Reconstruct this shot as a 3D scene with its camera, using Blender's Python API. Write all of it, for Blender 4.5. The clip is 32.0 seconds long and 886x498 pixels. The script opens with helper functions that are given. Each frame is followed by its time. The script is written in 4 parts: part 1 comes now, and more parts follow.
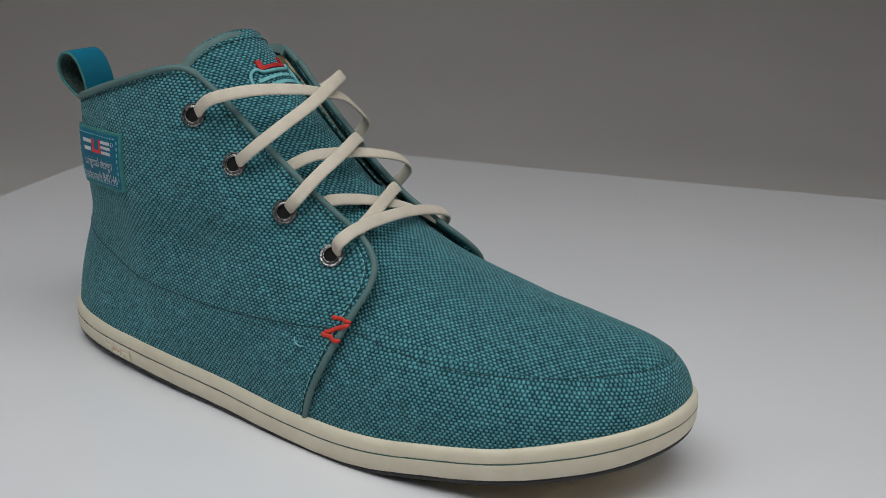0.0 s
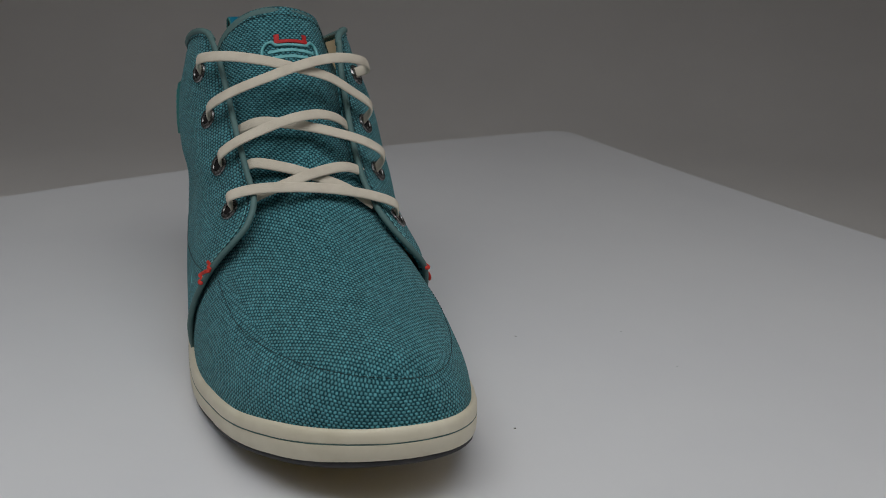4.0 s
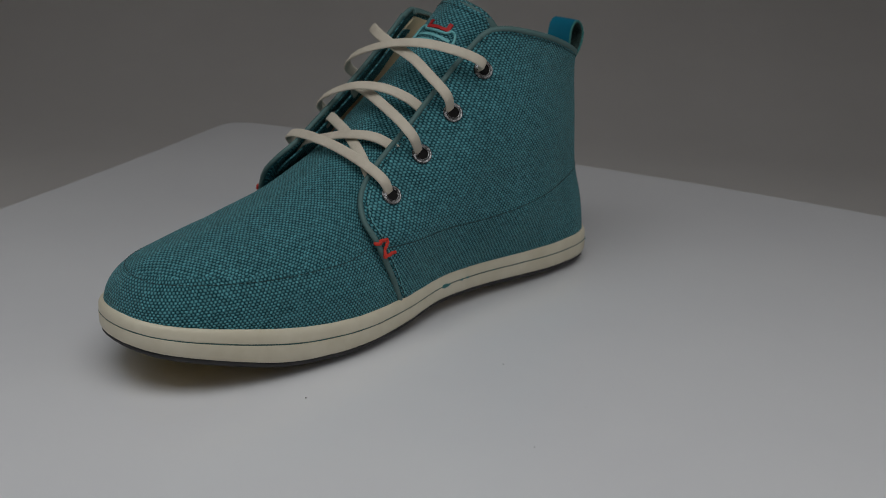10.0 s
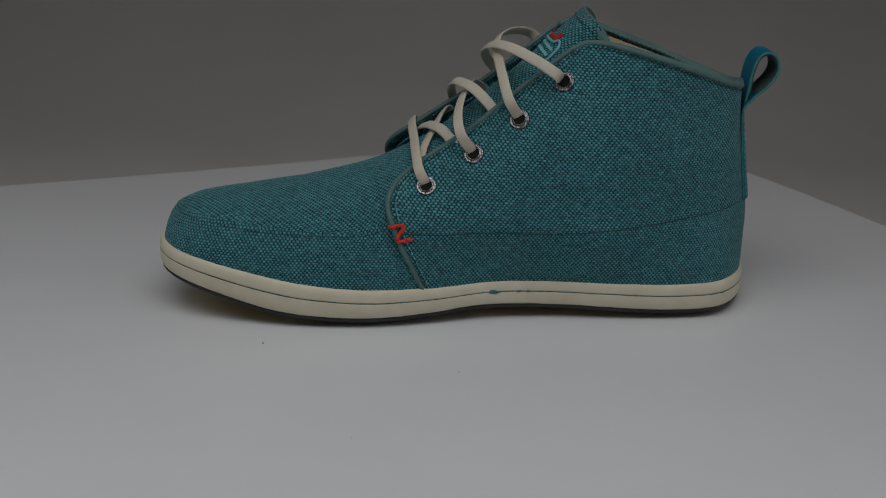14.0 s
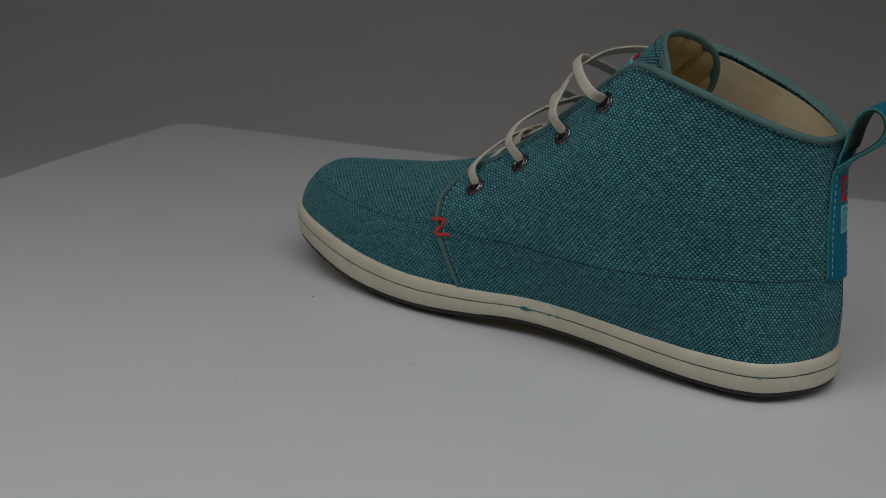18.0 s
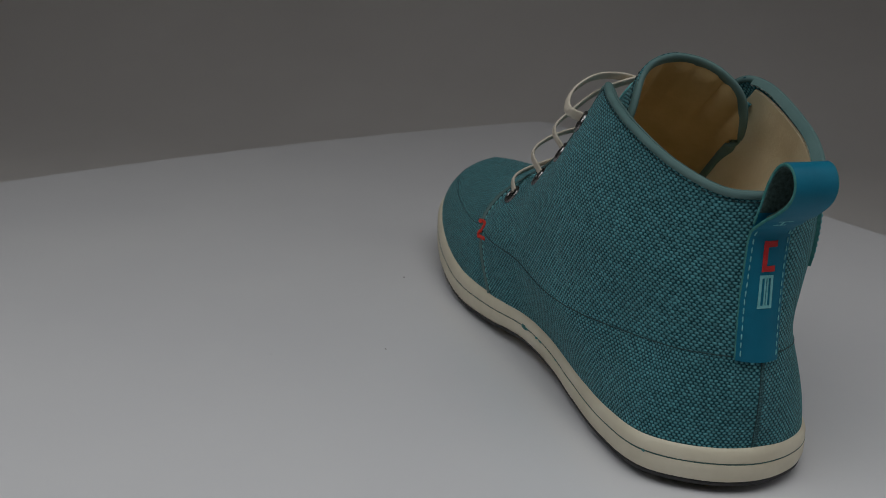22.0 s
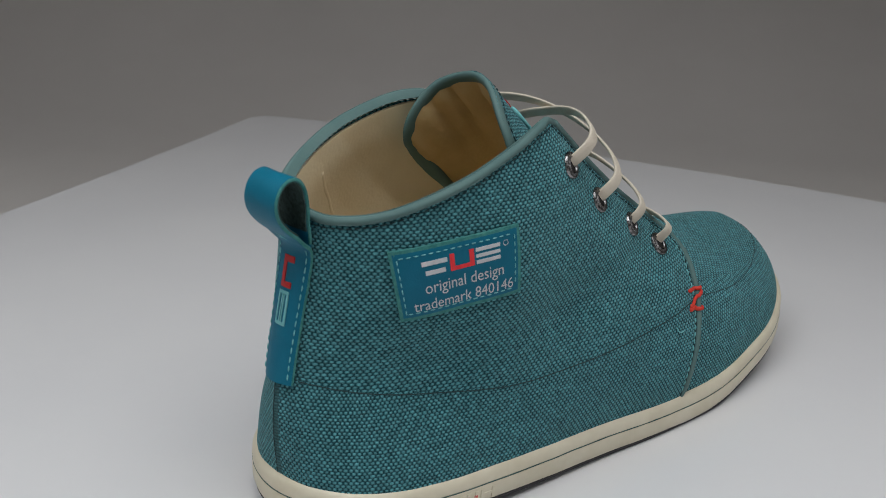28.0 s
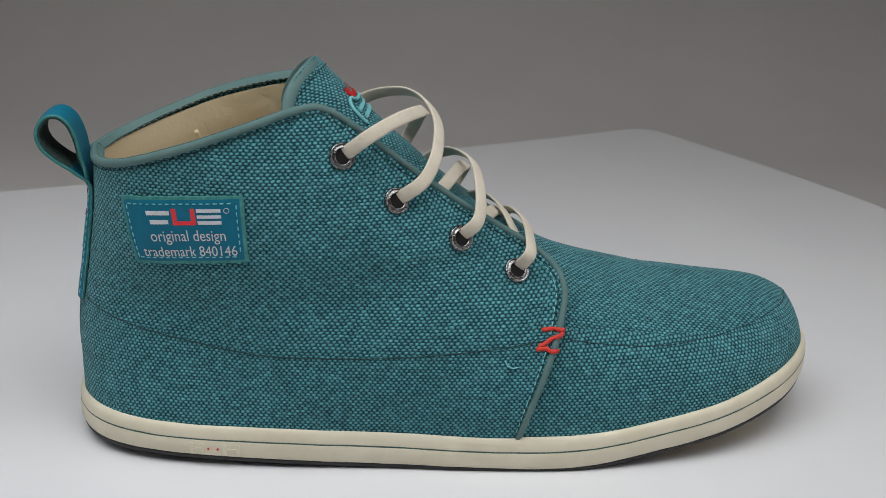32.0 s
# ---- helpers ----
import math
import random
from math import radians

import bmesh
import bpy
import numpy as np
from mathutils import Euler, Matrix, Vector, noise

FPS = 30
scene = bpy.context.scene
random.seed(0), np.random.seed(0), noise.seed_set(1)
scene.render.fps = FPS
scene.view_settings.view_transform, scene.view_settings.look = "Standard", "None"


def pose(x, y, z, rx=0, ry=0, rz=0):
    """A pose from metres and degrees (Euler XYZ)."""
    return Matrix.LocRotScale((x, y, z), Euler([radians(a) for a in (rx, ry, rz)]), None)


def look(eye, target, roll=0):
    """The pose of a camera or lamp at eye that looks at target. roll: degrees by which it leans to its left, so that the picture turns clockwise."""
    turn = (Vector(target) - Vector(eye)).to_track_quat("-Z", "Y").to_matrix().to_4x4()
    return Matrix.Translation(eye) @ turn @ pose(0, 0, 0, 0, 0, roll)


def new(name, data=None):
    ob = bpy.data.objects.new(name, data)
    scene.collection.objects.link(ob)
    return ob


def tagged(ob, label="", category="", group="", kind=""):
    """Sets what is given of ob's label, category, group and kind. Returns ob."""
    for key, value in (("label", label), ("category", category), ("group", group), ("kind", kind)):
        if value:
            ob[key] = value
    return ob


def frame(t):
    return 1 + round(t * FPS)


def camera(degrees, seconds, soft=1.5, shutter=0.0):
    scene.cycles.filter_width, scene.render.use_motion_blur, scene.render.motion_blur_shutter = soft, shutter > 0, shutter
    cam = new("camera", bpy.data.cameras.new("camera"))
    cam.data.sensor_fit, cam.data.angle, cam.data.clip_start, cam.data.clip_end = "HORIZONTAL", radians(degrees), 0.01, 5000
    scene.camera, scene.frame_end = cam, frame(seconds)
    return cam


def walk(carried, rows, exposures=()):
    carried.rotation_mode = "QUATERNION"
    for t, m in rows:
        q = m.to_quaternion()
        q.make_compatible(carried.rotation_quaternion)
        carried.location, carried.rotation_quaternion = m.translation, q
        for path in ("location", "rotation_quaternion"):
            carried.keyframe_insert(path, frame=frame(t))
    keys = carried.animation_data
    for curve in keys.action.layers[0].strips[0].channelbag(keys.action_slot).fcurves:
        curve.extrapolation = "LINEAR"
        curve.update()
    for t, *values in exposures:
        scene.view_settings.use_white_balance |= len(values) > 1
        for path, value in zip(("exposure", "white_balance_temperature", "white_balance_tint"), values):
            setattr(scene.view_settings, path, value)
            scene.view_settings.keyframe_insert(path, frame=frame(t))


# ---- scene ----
# The camera stands still; a square turntable carries the shoe round the origin.
cam = camera(39.27, 32.0, soft=0.6)
EYE = (0.0, -0.5619, 0.2473)
AIM = (-0.00996, 0.38097, -0.08567)
STILL = look(EYE, AIM, 1.98)
# a small aperture that leaves the far edge of the board slightly out of focus
cam.data.dof.use_dof, cam.data.dof.focus_distance, cam.data.dof.aperture_fstop = True, 0.51, 25.0
walk(cam, [(0.0, STILL), (32.0, STILL)], exposures=[
    (0.0, 0.46), (3.0, 0.16), (6.0, -0.01), (7.0, -0.08), (9.0, -0.12), (13.0, -0.27), (20.0, -0.34), (23.0, -0.18), (24.5, -0.14), (27.0, 0.34), (28.0, 0.56), (32.0, 0.74)])

# turn of the table in degrees, by seconds
TURN = [
    (0, 18.74), (1, 8.6), (2, -1.56), (3, -11.42), (3.5, -16.39), (4.5, -26.46), (5.5, -36.52), (6, -41.62),
    (7, -51.86), (8, -62.35), (9, -72.71), (10, -82.87), (11, -92.66), (12, -102.41), (13, -113.18),
    (13.5, -118.31), (14.5, -128.56), (15.5, -138.81), (16, -143.89), (17, -154.14), (18, -164.81),
    (19, -175.06), (20, -184.72), (21, -193.19), (22, -201.5), (23, -210.66), (24, -221.1), (24.5, -226.36),
    (25.5, -236.75), (26.5, -247.1), (27, -252.25), (28, -262.59), (29, -272.87), (30, -282.55), (31, -291.49),
    (32, -301.36)]

# ---- light ----
world = bpy.data.worlds.new("world")
scene.world = world
world.use_nodes = True
world.node_tree.nodes["Background"].inputs[0].default_value = (0.5, 0.52, 0.56, 1)
world.node_tree.nodes["Background"].inputs[1].default_value = 0.02


def softbox(name, at, target, size_x, size_y, watts, colour, spread=180):
    lamp = bpy.data.lights.new(name, "AREA")
    lamp.shape, lamp.size, lamp.size_y, lamp.energy, lamp.color = "RECTANGLE", size_x, size_y, watts, colour
    lamp.spread = radians(spread)
    ob = new(name, lamp)
    ob.matrix_world = look(at, target)
    return ob


softbox("overhead_softbox", (0.0, -0.35, 0.82), (0, -0.19, 0), 0.95, 0.55, 1.95, (0.975, 0.99, 0.985), 125)
softbox("side_softbox", (-0.58, -0.36, 0.72), (-0.24, -0.26, 0.0), 0.5, 0.6, 0.36, (0.95, 0.985, 0.99), 110)
softbox("side_softbox", (0.80, -0.25, 0.50), (0, -0.05, 0.05), 0.5, 0.6, 0.26, (0.98, 0.98, 0.98), 110)


# ---- materials ----
def material(name, base=(0.5, 0.5, 0.5), rough=0.6, metal=0.0):
    m = bpy.data.materials.new(name)
    m.use_nodes = True
    b = m.node_tree.nodes["Principled BSDF"]
    b.inputs["Base Color"].default_value = (*base, 1)
    b.inputs["Roughness"].default_value = rough
    b.inputs["Metallic"].default_value = metal
    return m


def node(m, kind, **values):
    n = m.node_tree.nodes.new(kind)
    for key, value in values.items():
        n.inputs[key.replace("_", " ")].default_value = value
    return n


def link(m, a, out, b, into):
    m.node_tree.links.new(a.outputs[out], b.inputs[into])


def mottled(name, low, high, scale, rough=0.6, metal=0.0, bump=0.1, fine=900.0, distance=0.0004):
    """A plain surface with soft blotches and a fine relief."""
    m = material(name, low, rough, metal)
    b = m.node_tree.nodes["Principled BSDF"]
    where = node(m, "ShaderNodeTexCoord")
    big = node(m, "ShaderNodeTexNoise", Scale=scale, Detail=5.0, Roughness=0.6)
    small = node(m, "ShaderNodeTexNoise", Scale=fine, Detail=3.0)
    ramp = node(m, "ShaderNodeValToRGB")
    ramp.color_ramp.elements[0].position, ramp.color_ramp.elements[1].position = 0.3, 0.7
    ramp.color_ramp.elements[0].color, ramp.color_ramp.elements[1].color = (*low, 1), (*high, 1)
    lift = node(m, "ShaderNodeBump", Strength=bump, Distance=distance)
    for n in (big, small):
        link(m, where, "Object", n, "Vector")
    link(m, big, "Fac", ramp, "Fac")
    link(m, ramp, "Color", b, "Base Color")
    link(m, small, "Fac", lift, "Height")
    link(m, lift, "Normal", b, "Normal")
    return m


def maths(m, what, a, b=None, c=None):
    """A Math node; inputs are numbers or (node, output) pairs."""
    n = m.node_tree.nodes.new("ShaderNodeMath")
    n.operation = what
    for i, value in enumerate((a, b, c)):
        if isinstance(value, tuple):
            m.node_tree.links.new(value[0].outputs[value[1]], n.inputs[i])
        elif value is not None:
            n.inputs[i].default_value = value
    return (n, 0)


def canvas(name, light, dark, wide=0.0023, high=0.0012):
    """Basket-woven canvas: staggered oval yarn floats over darker gaps; the UV map is in metres."""
    m = material(name, light, 0.88)
    b = m.node_tree.nodes["Principled BSDF"]
    b.inputs["Sheen Weight"].default_value = 0.22
    b.inputs["Sheen Roughness"].default_value = 0.45
    b.inputs["Sheen Tint"].default_value = (0.6, 0.97, 0.97, 1)
    b.inputs["Specular IOR Level"].default_value = 0.2
    where = node(m, "ShaderNodeTexCoord")
    wob = node(m, "ShaderNodeTexNoise", Scale=260.0, Detail=3.0, Roughness=0.6)
    shift = node(m, "ShaderNodeVectorMath")
    shift.operation = "MULTIPLY_ADD"
    shift.inputs[1].default_value = (0.0014, 0.0011, 0)
    split = node(m, "ShaderNodeSeparateXYZ")
    link(m, where, "Object", wob, "Vector")
    link(m, wob, "Color", shift, 0)
    link(m, where, "UV", shift, 2)
    link(m, shift, "Vector", split, 0)
    y = maths(m, "DIVIDE", (split, 1), high)
    row = maths(m, "FLOOR", y)
    x = maths(m, "MULTIPLY_ADD", maths(m, "FLOORED_MODULO", row, 2.0), 0.5, maths(m, "DIVIDE", (split, 0), wide))
    fu = maths(m, "ABSOLUTE", maths(m, "DIVIDE", maths(m, "SUBTRACT", maths(m, "FRACT", x), 0.5), 0.46))
    fv = maths(m, "ABSOLUTE", maths(m, "DIVIDE", maths(m, "SUBTRACT", maths(m, "FRACT", y), 0.5), 0.62))
    far = maths(m, "POWER", maths(m, "ADD", maths(m, "POWER", fu, 2.4), maths(m, "POWER", fv, 2.4)), 0.417)
    cell = node(m, "ShaderNodeCombineXYZ")
    m.node_tree.links.new(maths(m, "FLOOR", x)[0].outputs[0], cell.inputs[0])
    m.node_tree.links.new(row[0].outputs[0], cell.inputs[1])
    luck = node(m, "ShaderNodeTexWhiteNoise")
    link(m, cell, "Vector", luck, "Vector")
    tone = node(m, "ShaderNodeSeparateColor")
    link(m, luck, "Color", tone, 0)
    far = maths(m, "MULTIPLY", far, maths(m, "MULTIPLY_ADD", (tone, 1), 0.26, 0.87))
    yarn = node(m, "ShaderNodeMapRange")
    yarn.interpolation_type = "SMOOTHSTEP"
    yarn.inputs["From Min"].default_value, yarn.inputs["From Max"].default_value = 1.10, 0.20
    m.node_tree.links.new(far[0].outputs[0], yarn.inputs["Value"])
    fleck = node(m, "ShaderNodeMapRange")
    fleck.inputs["To Min"].default_value, fleck.inputs["To Max"].default_value = 0.80, 1.16
    link(m, luck, "Value", fleck, "Value")
    blot = node(m, "ShaderNodeTexNoise", Scale=38.0, Detail=6.0, Roughness=0.65)
    fade = node(m, "ShaderNodeMapRange")
    fade.inputs["From Min"].default_value, fade.inputs["From Max"].default_value = 0.3, 0.7
    fade.inputs["To Min"].default_value, fade.inputs["To Max"].default_value = 0.92, 1.08
    fibre = node(m, "ShaderNodeTexNoise", Scale=3200.0, Detail=2.0)
    fib = node(m, "ShaderNodeMapRange")
    fib.inputs["To Min"].default_value, fib.inputs["To Max"].default_value = 0.72, 1.28
    tint = node(m, "ShaderNodeMix")
    tint.data_type = "RGBA"
    tint.inputs[6].default_value, tint.inputs[7].default_value = (*dark, 1), (*light, 1)
    link(m, yarn, "Result", tint, 0)
    for n in (blot, fibre):
        link(m, where, "Object", n, "Vector")
    link(m, blot, "Fac", fade, "Value")
    link(m, fibre, "Fac", fib, "Value")
    whole = maths(m, "MULTIPLY", maths(m, "MULTIPLY", (fleck, 0), (fade, 0)), (fib, 0))
    mul = node(m, "ShaderNodeVectorMath")
    mul.operation = "SCALE"
    m.node_tree.links.new(tint.outputs[2], mul.inputs[0])
    m.node_tree.links.new(whole[0].outputs[0], mul.inputs["Scale"])
    link(m, mul, "Vector", b, "Base Color")
    # slack in the cloth, then the relief of the yarns
    sag = node(m, "ShaderNodeTexNoise", Scale=55.0, Detail=2.0, Roughness=0.5)
    wave = node(m, "ShaderNodeBump", Strength=0.35, Distance=0.0022)
    lift = node(m, "ShaderNodeBump", Strength=0.95, Distance=0.00055)
    link(m, where, "Object", sag, "Vector")
    link(m, sag, "Fac", wave, "Height")
    link(m, wave, "Normal", lift, "Normal")
    link(m, yarn, "Result", lift, "Height")
    link(m, lift, "Normal", b, "Normal")
    return m


CANVAS = canvas("teal_canvas", (0.110, 0.353, 0.402), (0.004, 0.050, 0.065))
PIPING = mottled("sage_piping", (0.074, 0.152, 0.152), (0.104, 0.188, 0.184), 60.0, 0.7, bump=0.15)
LEATHER = mottled("blue_leather", (0.001, 0.122, 0.205), (0.002, 0.158, 0.255), 40.0, 0.55, bump=0.2, fine=1400.0)
LEATHER.node_tree.nodes["Principled BSDF"].inputs["Specular IOR Level"].default_value = 0.25
RAWEDGE = mottled("raw_leather_edge", (0.02, 0.17, 0.17), (0.07, 0.27, 0.25), 500.0, 0.85, bump=0.6, fine=1800.0)
SUEDE = mottled("raw_leather_back", (0.006, 0.022, 0.022), (0.06, 0.11, 0.10), 700.0, 0.9, bump=0.6)
CREAM = mottled("cream_rubber", (0.63, 0.57, 0.43), (0.73, 0.675, 0.54), 45.0, 0.5, bump=0.08)
BLACK = mottled("black_rubber", (0.012, 0.012, 0.014), (0.03, 0.028, 0.03), 80.0, 0.6)
GUM = mottled("gum_rubber", (0.42, 0.30, 0.08), (0.5, 0.37, 0.12), 50.0, 0.6)
LINING = mottled("cream_lining", (0.79, 0.655, 0.43), (0.85, 0.725, 0.50), 40.0, 0.9, bump=0.5, fine=700.0)
TAN = mottled("tan_lining", (0.505, 0.365, 0.17), (0.625, 0.468, 0.235), 45.0, 0.9, bump=0.5, fine=700.0)
GREYTHREAD = mottled("grey_thread", (0.34, 0.40, 0.40), (0.46, 0.52, 0.51), 400.0, 0.7, bump=0.4, fine=3000.0)
COTTON = mottled("white_cotton", (0.60, 0.535, 0.44), (0.68, 0.615, 0.515), 120.0, 0.85, bump=0.7, fine=2200.0)
EMBROIDERY = mottled("red_embroidery", (0.42, 0.008, 0.010), (0.55, 0.016, 0.016), 400.0, 0.6, bump=0.6, fine=2600.0)
RED = mottled("red_thread", (0.58, 0.028, 0.016), (0.70, 0.045, 0.024), 400.0, 0.6, bump=0.5, fine=3000.0)
AQUA = mottled("aqua_thread", (0.12, 0.42, 0.45), (0.22, 0.55, 0.58), 400.0, 0.6, bump=0.5, fine=3000.0)
# dark stitching, and the painted shade line along the seams
TEALTHREAD_AND_SHADE = mottled("teal_thread_and_seam_shade", (0.004, 0.028, 0.034), (0.012, 0.055, 0.062), 400.0, 0.7, bump=0.4, fine=3000.0)
GROOVE = mottled("teal_groove", (0.025, 0.075, 0.07), (0.085, 0.155, 0.14), 160.0, 0.8)
GLUE = mottled("teal_glue", (0.03, 0.16, 0.16), (0.06, 0.22, 0.21), 300.0, 0.5)
PRINT = mottled("white_print", (0.50, 0.54, 0.57), (0.60, 0.63, 0.66), 300.0, 0.6)
REDPRINT = mottled("red_print", (0.68, 0.02, 0.03), (0.75, 0.03, 0.04), 300.0, 0.6)
METAL = mottled("dark_chrome", (0.008, 0.007, 0.008), (0.40, 0.40, 0.405), 800.0, 0.22, 1.0, bump=0.4, fine=1500.0)
# near-black that paints in the shade down an eyelet's hole
BORE_SHADE = material("eyelet_bore_shade", (0.004, 0.003, 0.003), 0.95)
BOARD = mottled("white_acrylic", (0.74, 0.74, 0.77), (0.78, 0.78, 0.80), 6.0, 0.24, bump=0.02)
CLOTH = mottled("grey_tent_cloth", (0.60, 0.575, 0.56), (0.66, 0.635, 0.62), 3.0, 0.95, bump=0.3, fine=500.0)
SPECK = mottled("dark_grit", (0.09, 0.09, 0.09), (0.17, 0.17, 0.16), 900.0, 0.9)


# ---- mesh helpers ----
def spline(points, n, closed=False):
    """n points evenly along a smooth curve through the given ones."""
    p = np.array(points, float)
    q = np.vstack([p[-1], p, p[:2]]) if closed else np.vstack([2 * p[0] - p[1], p, 2 * p[-1] - p[-2]])
    s = np.linspace(0, 1, 24, endpoint=False)[:, None]
    out = []
    for i in range(1, len(q) - 2):
        a, b, c, d = q[i - 1 : i + 3]
        out.append(0.5 * (2 * b + (c - a) * s + (2 * a - 5 * b + 4 * c - d) * s**2 + (3 * b - a - 3 * c + d) * s**3))
    line = np.vstack(out + [p[:1] if closed else p[-1:]])
    far = np.r_[0, np.cumsum(np.linalg.norm(np.diff(line, axis=0), axis=1))]
    want = np.linspace(0, far[-1], n + 1)[:-1] if closed else np.linspace(0, far[-1], n)
    return np.stack([np.interp(want, far, line[:, k]) for k in range(p.shape[1])], 1)


def curve1(points):
    """A smooth function through (place, value) pairs."""
    p = np.array(points, float)
    fine = spline(p, 400)
    order = np.argsort(fine[:, 0])
    return lambda x: np.interp(x, fine[order, 0], fine[order, 1])


def normals(g):
    du, dv = np.gradient(g, axis=0), np.gradient(g, axis=1)
    n = np.cross(du, dv)
    return n / np.maximum(np.linalg.norm(n, axis=2, keepdims=True), 1e-12)


def mesh_object(name, verts, faces, mat, parent=None, label="", uv=None, smooth=True, uv_low=None, low=None):
    me = bpy.data.meshes.new(name)
    me.from_pydata([tuple(v) for v in verts], [], [tuple(f) for f in faces])
    if uv is not None:
        layer = me.uv_layers.new(name="metres")
        loops = np.empty(len(me.loops), int)
        me.loops.foreach_get("vertex_index", loops)
        uv = np.asarray(uv, float)[loops]
        if low is not None:
            pick = np.repeat(np.array(low), [len(f) for f in faces])
            uv[pick] = np.asarray(uv_low, float)[loops][pick]
        layer.data.foreach_set("uv", uv.ravel())
    me.materials.append(mat)
    me.update()
    if smooth:
        me.polygons.foreach_set("use_smooth", [True] * len(me.polygons))
    ob = new(name, me)
    if parent is not None:
        ob.parent = parent
    if label:
        tagged(ob, label)
    return ob


def part(name, bm, mat, parent, label=""):
    me = bpy.data.meshes.new(name)
    bm.to_mesh(me)
    bm.free()
    me.materials.append(mat)
    me.polygons.foreach_set("use_smooth", [True] * len(me.polygons))
    ob = new(name, me)
    ob.parent = parent
    if label:
        tagged(ob, label)
    return ob


def sheet(name, g, mat, parent, thick, uv=None, label="", out=1.0, below=None):
    """A grid of points as a closed slab: the grid is its outer face, and it is thick metres deep."""
    nu, nv = g.shape[:2]
    n = normals(g) * out
    verts = np.vstack([g.reshape(-1, 3), (g - n * thick).reshape(-1, 3)])
    at = lambda i, j, k: k * nu * nv + i * nv + j  # noqa: E731
    faces, low = [], []
    for i in range(nu - 1):
        for j in range(nv - 1):
            low += [bool(below is not None and below[1][i, j])] * 2
            a, b, c, d = at(i, j, 0), at(i + 1, j, 0), at(i + 1, j + 1, 0), at(i, j + 1, 0)
            faces.append((a, b, c, d) if out > 0 else (d, c, b, a))
            a, b, c, d = (v + nu * nv for v in (a, b, c, d))
            faces.append((d, c, b, a) if out > 0 else (a, b, c, d))
    edge = [(i, 0) for i in range(nu)] + [(nu - 1, j) for j in range(1, nv)]
    edge += [(i, nv - 1) for i in range(nu - 2, -1, -1)] + [(0, j) for j in range(nv - 2, 0, -1)]
    for (i, j), (k, l) in zip(edge, edge[1:] + edge[:1]):
        f = (at(i, j, 0), at(i, j, 1), at(k, l, 1), at(k, l, 0))
        faces.append(f if out > 0 else f[::-1])
        low.append(False)
    if uv is not None:
        uv = np.vstack([uv.reshape(-1, 2)] * 2)
    if below is None:
        ob = mesh_object(name, verts, faces, mat, parent, label, uv)
    else:
        ob = mesh_object(name, verts, faces, mat, parent, label, uv, True, np.vstack([below[0].reshape(-1, 2)] * 2), low)
    ob.data.set_sharp_from_angle(angle=radians(50))
    return ob


def sweep(name, line, ring, mat, parent, label="", up=None, closed=False, taper=0.0):
    """A ring of (across, along up) offsets drawn along a line; up: its direction at each point."""
    p = np.asarray(line, float)
    n, k = len(p), len(ring)
    t = (np.roll(p, -1, 0) - np.roll(p, 1, 0)) if closed else np.gradient(p, axis=0)
    t /= np.maximum(np.linalg.norm(t, axis=1, keepdims=True), 1e-12)
    if up is None:
        u = np.zeros_like(p)
        v = np.cross(t[0], (0.31, 0.22, 0.93))
        for i in range(n):
            v = v - t[i] * (v @ t[i])
            v /= np.linalg.norm(v)
            u[i] = v
    else:
        u = np.asarray(up, float) * np.ones_like(p)
        u = u - t * (u * t).sum(1, keepdims=True)
        u /= np.maximum(np.linalg.norm(u, axis=1, keepdims=True), 1e-12)
    w = np.cross(t, u)
    size = np.ones(n)
    if taper:
        m = max(2, int(n * taper))
        size[:m] = np.linspace(0.4, 1, m)
        size[-m:] = np.linspace(1, 0.4, m)
    r = np.array(ring, float)
    verts = (p[:, None] + size[:, None, None] * (r[None, :, :1] * w[:, None] + r[None, :, 1:] * u[:, None])).reshape(-1, 3)
    faces = []
    for i in range(n if closed else n - 1):
        for j in range(k):
            a, b = i * k + j, i * k + (j + 1) % k
            c, d = ((i + 1) % n) * k + (j + 1) % k, ((i + 1) % n) * k + j
            faces.append((a, b, c, d))
    if not closed:
        faces += [tuple(range(k))[::-1], tuple((n - 1) * k + j for j in range(k))]
    return mesh_object(name, verts, faces, mat, parent, label)


def circle(r, k=8, flat=1.0):
    return [(r * math.cos(2 * math.pi * i / k), flat * r * math.sin(2 * math.pi * i / k)) for i in range(k)]


def joined(name, pieces, mat, parent, label=""):
    """Several short tubes as one mesh, for a run of stitches."""
    verts, faces = [], []
    for line, r in pieces:
        p = np.asarray(line, float)
        t = np.gradient(p, axis=0)
        t /= np.linalg.norm(t, axis=1, keepdims=True)
        u = np.cross(t, (0.3, 0.2, 0.93))
        u /= np.linalg.norm(u, axis=1, keepdims=True)
        w = np.cross(t, u)
        base, k = len(verts), 6
        for i in range(len(p)):
            s = r * (0.55 if i in (0, len(p) - 1) else 1.0)
            for j in range(k):
                a = 2 * math.pi * j / k
                verts.append(p[i] + s * (math.cos(a) * u[i] + math.sin(a) * w[i]))
        for i in range(len(p) - 1):
            for j in range(k):
                a, b = base + i * k + j, base + i * k + (j + 1) % k
                faces.append((a, b, b + k, a + k))
        faces += [tuple(base + j for j in range(k))[::-1], tuple(base + (len(p) - 1) * k + j for j in range(k))]
    return mesh_object(name, verts, faces, mat, parent, label)


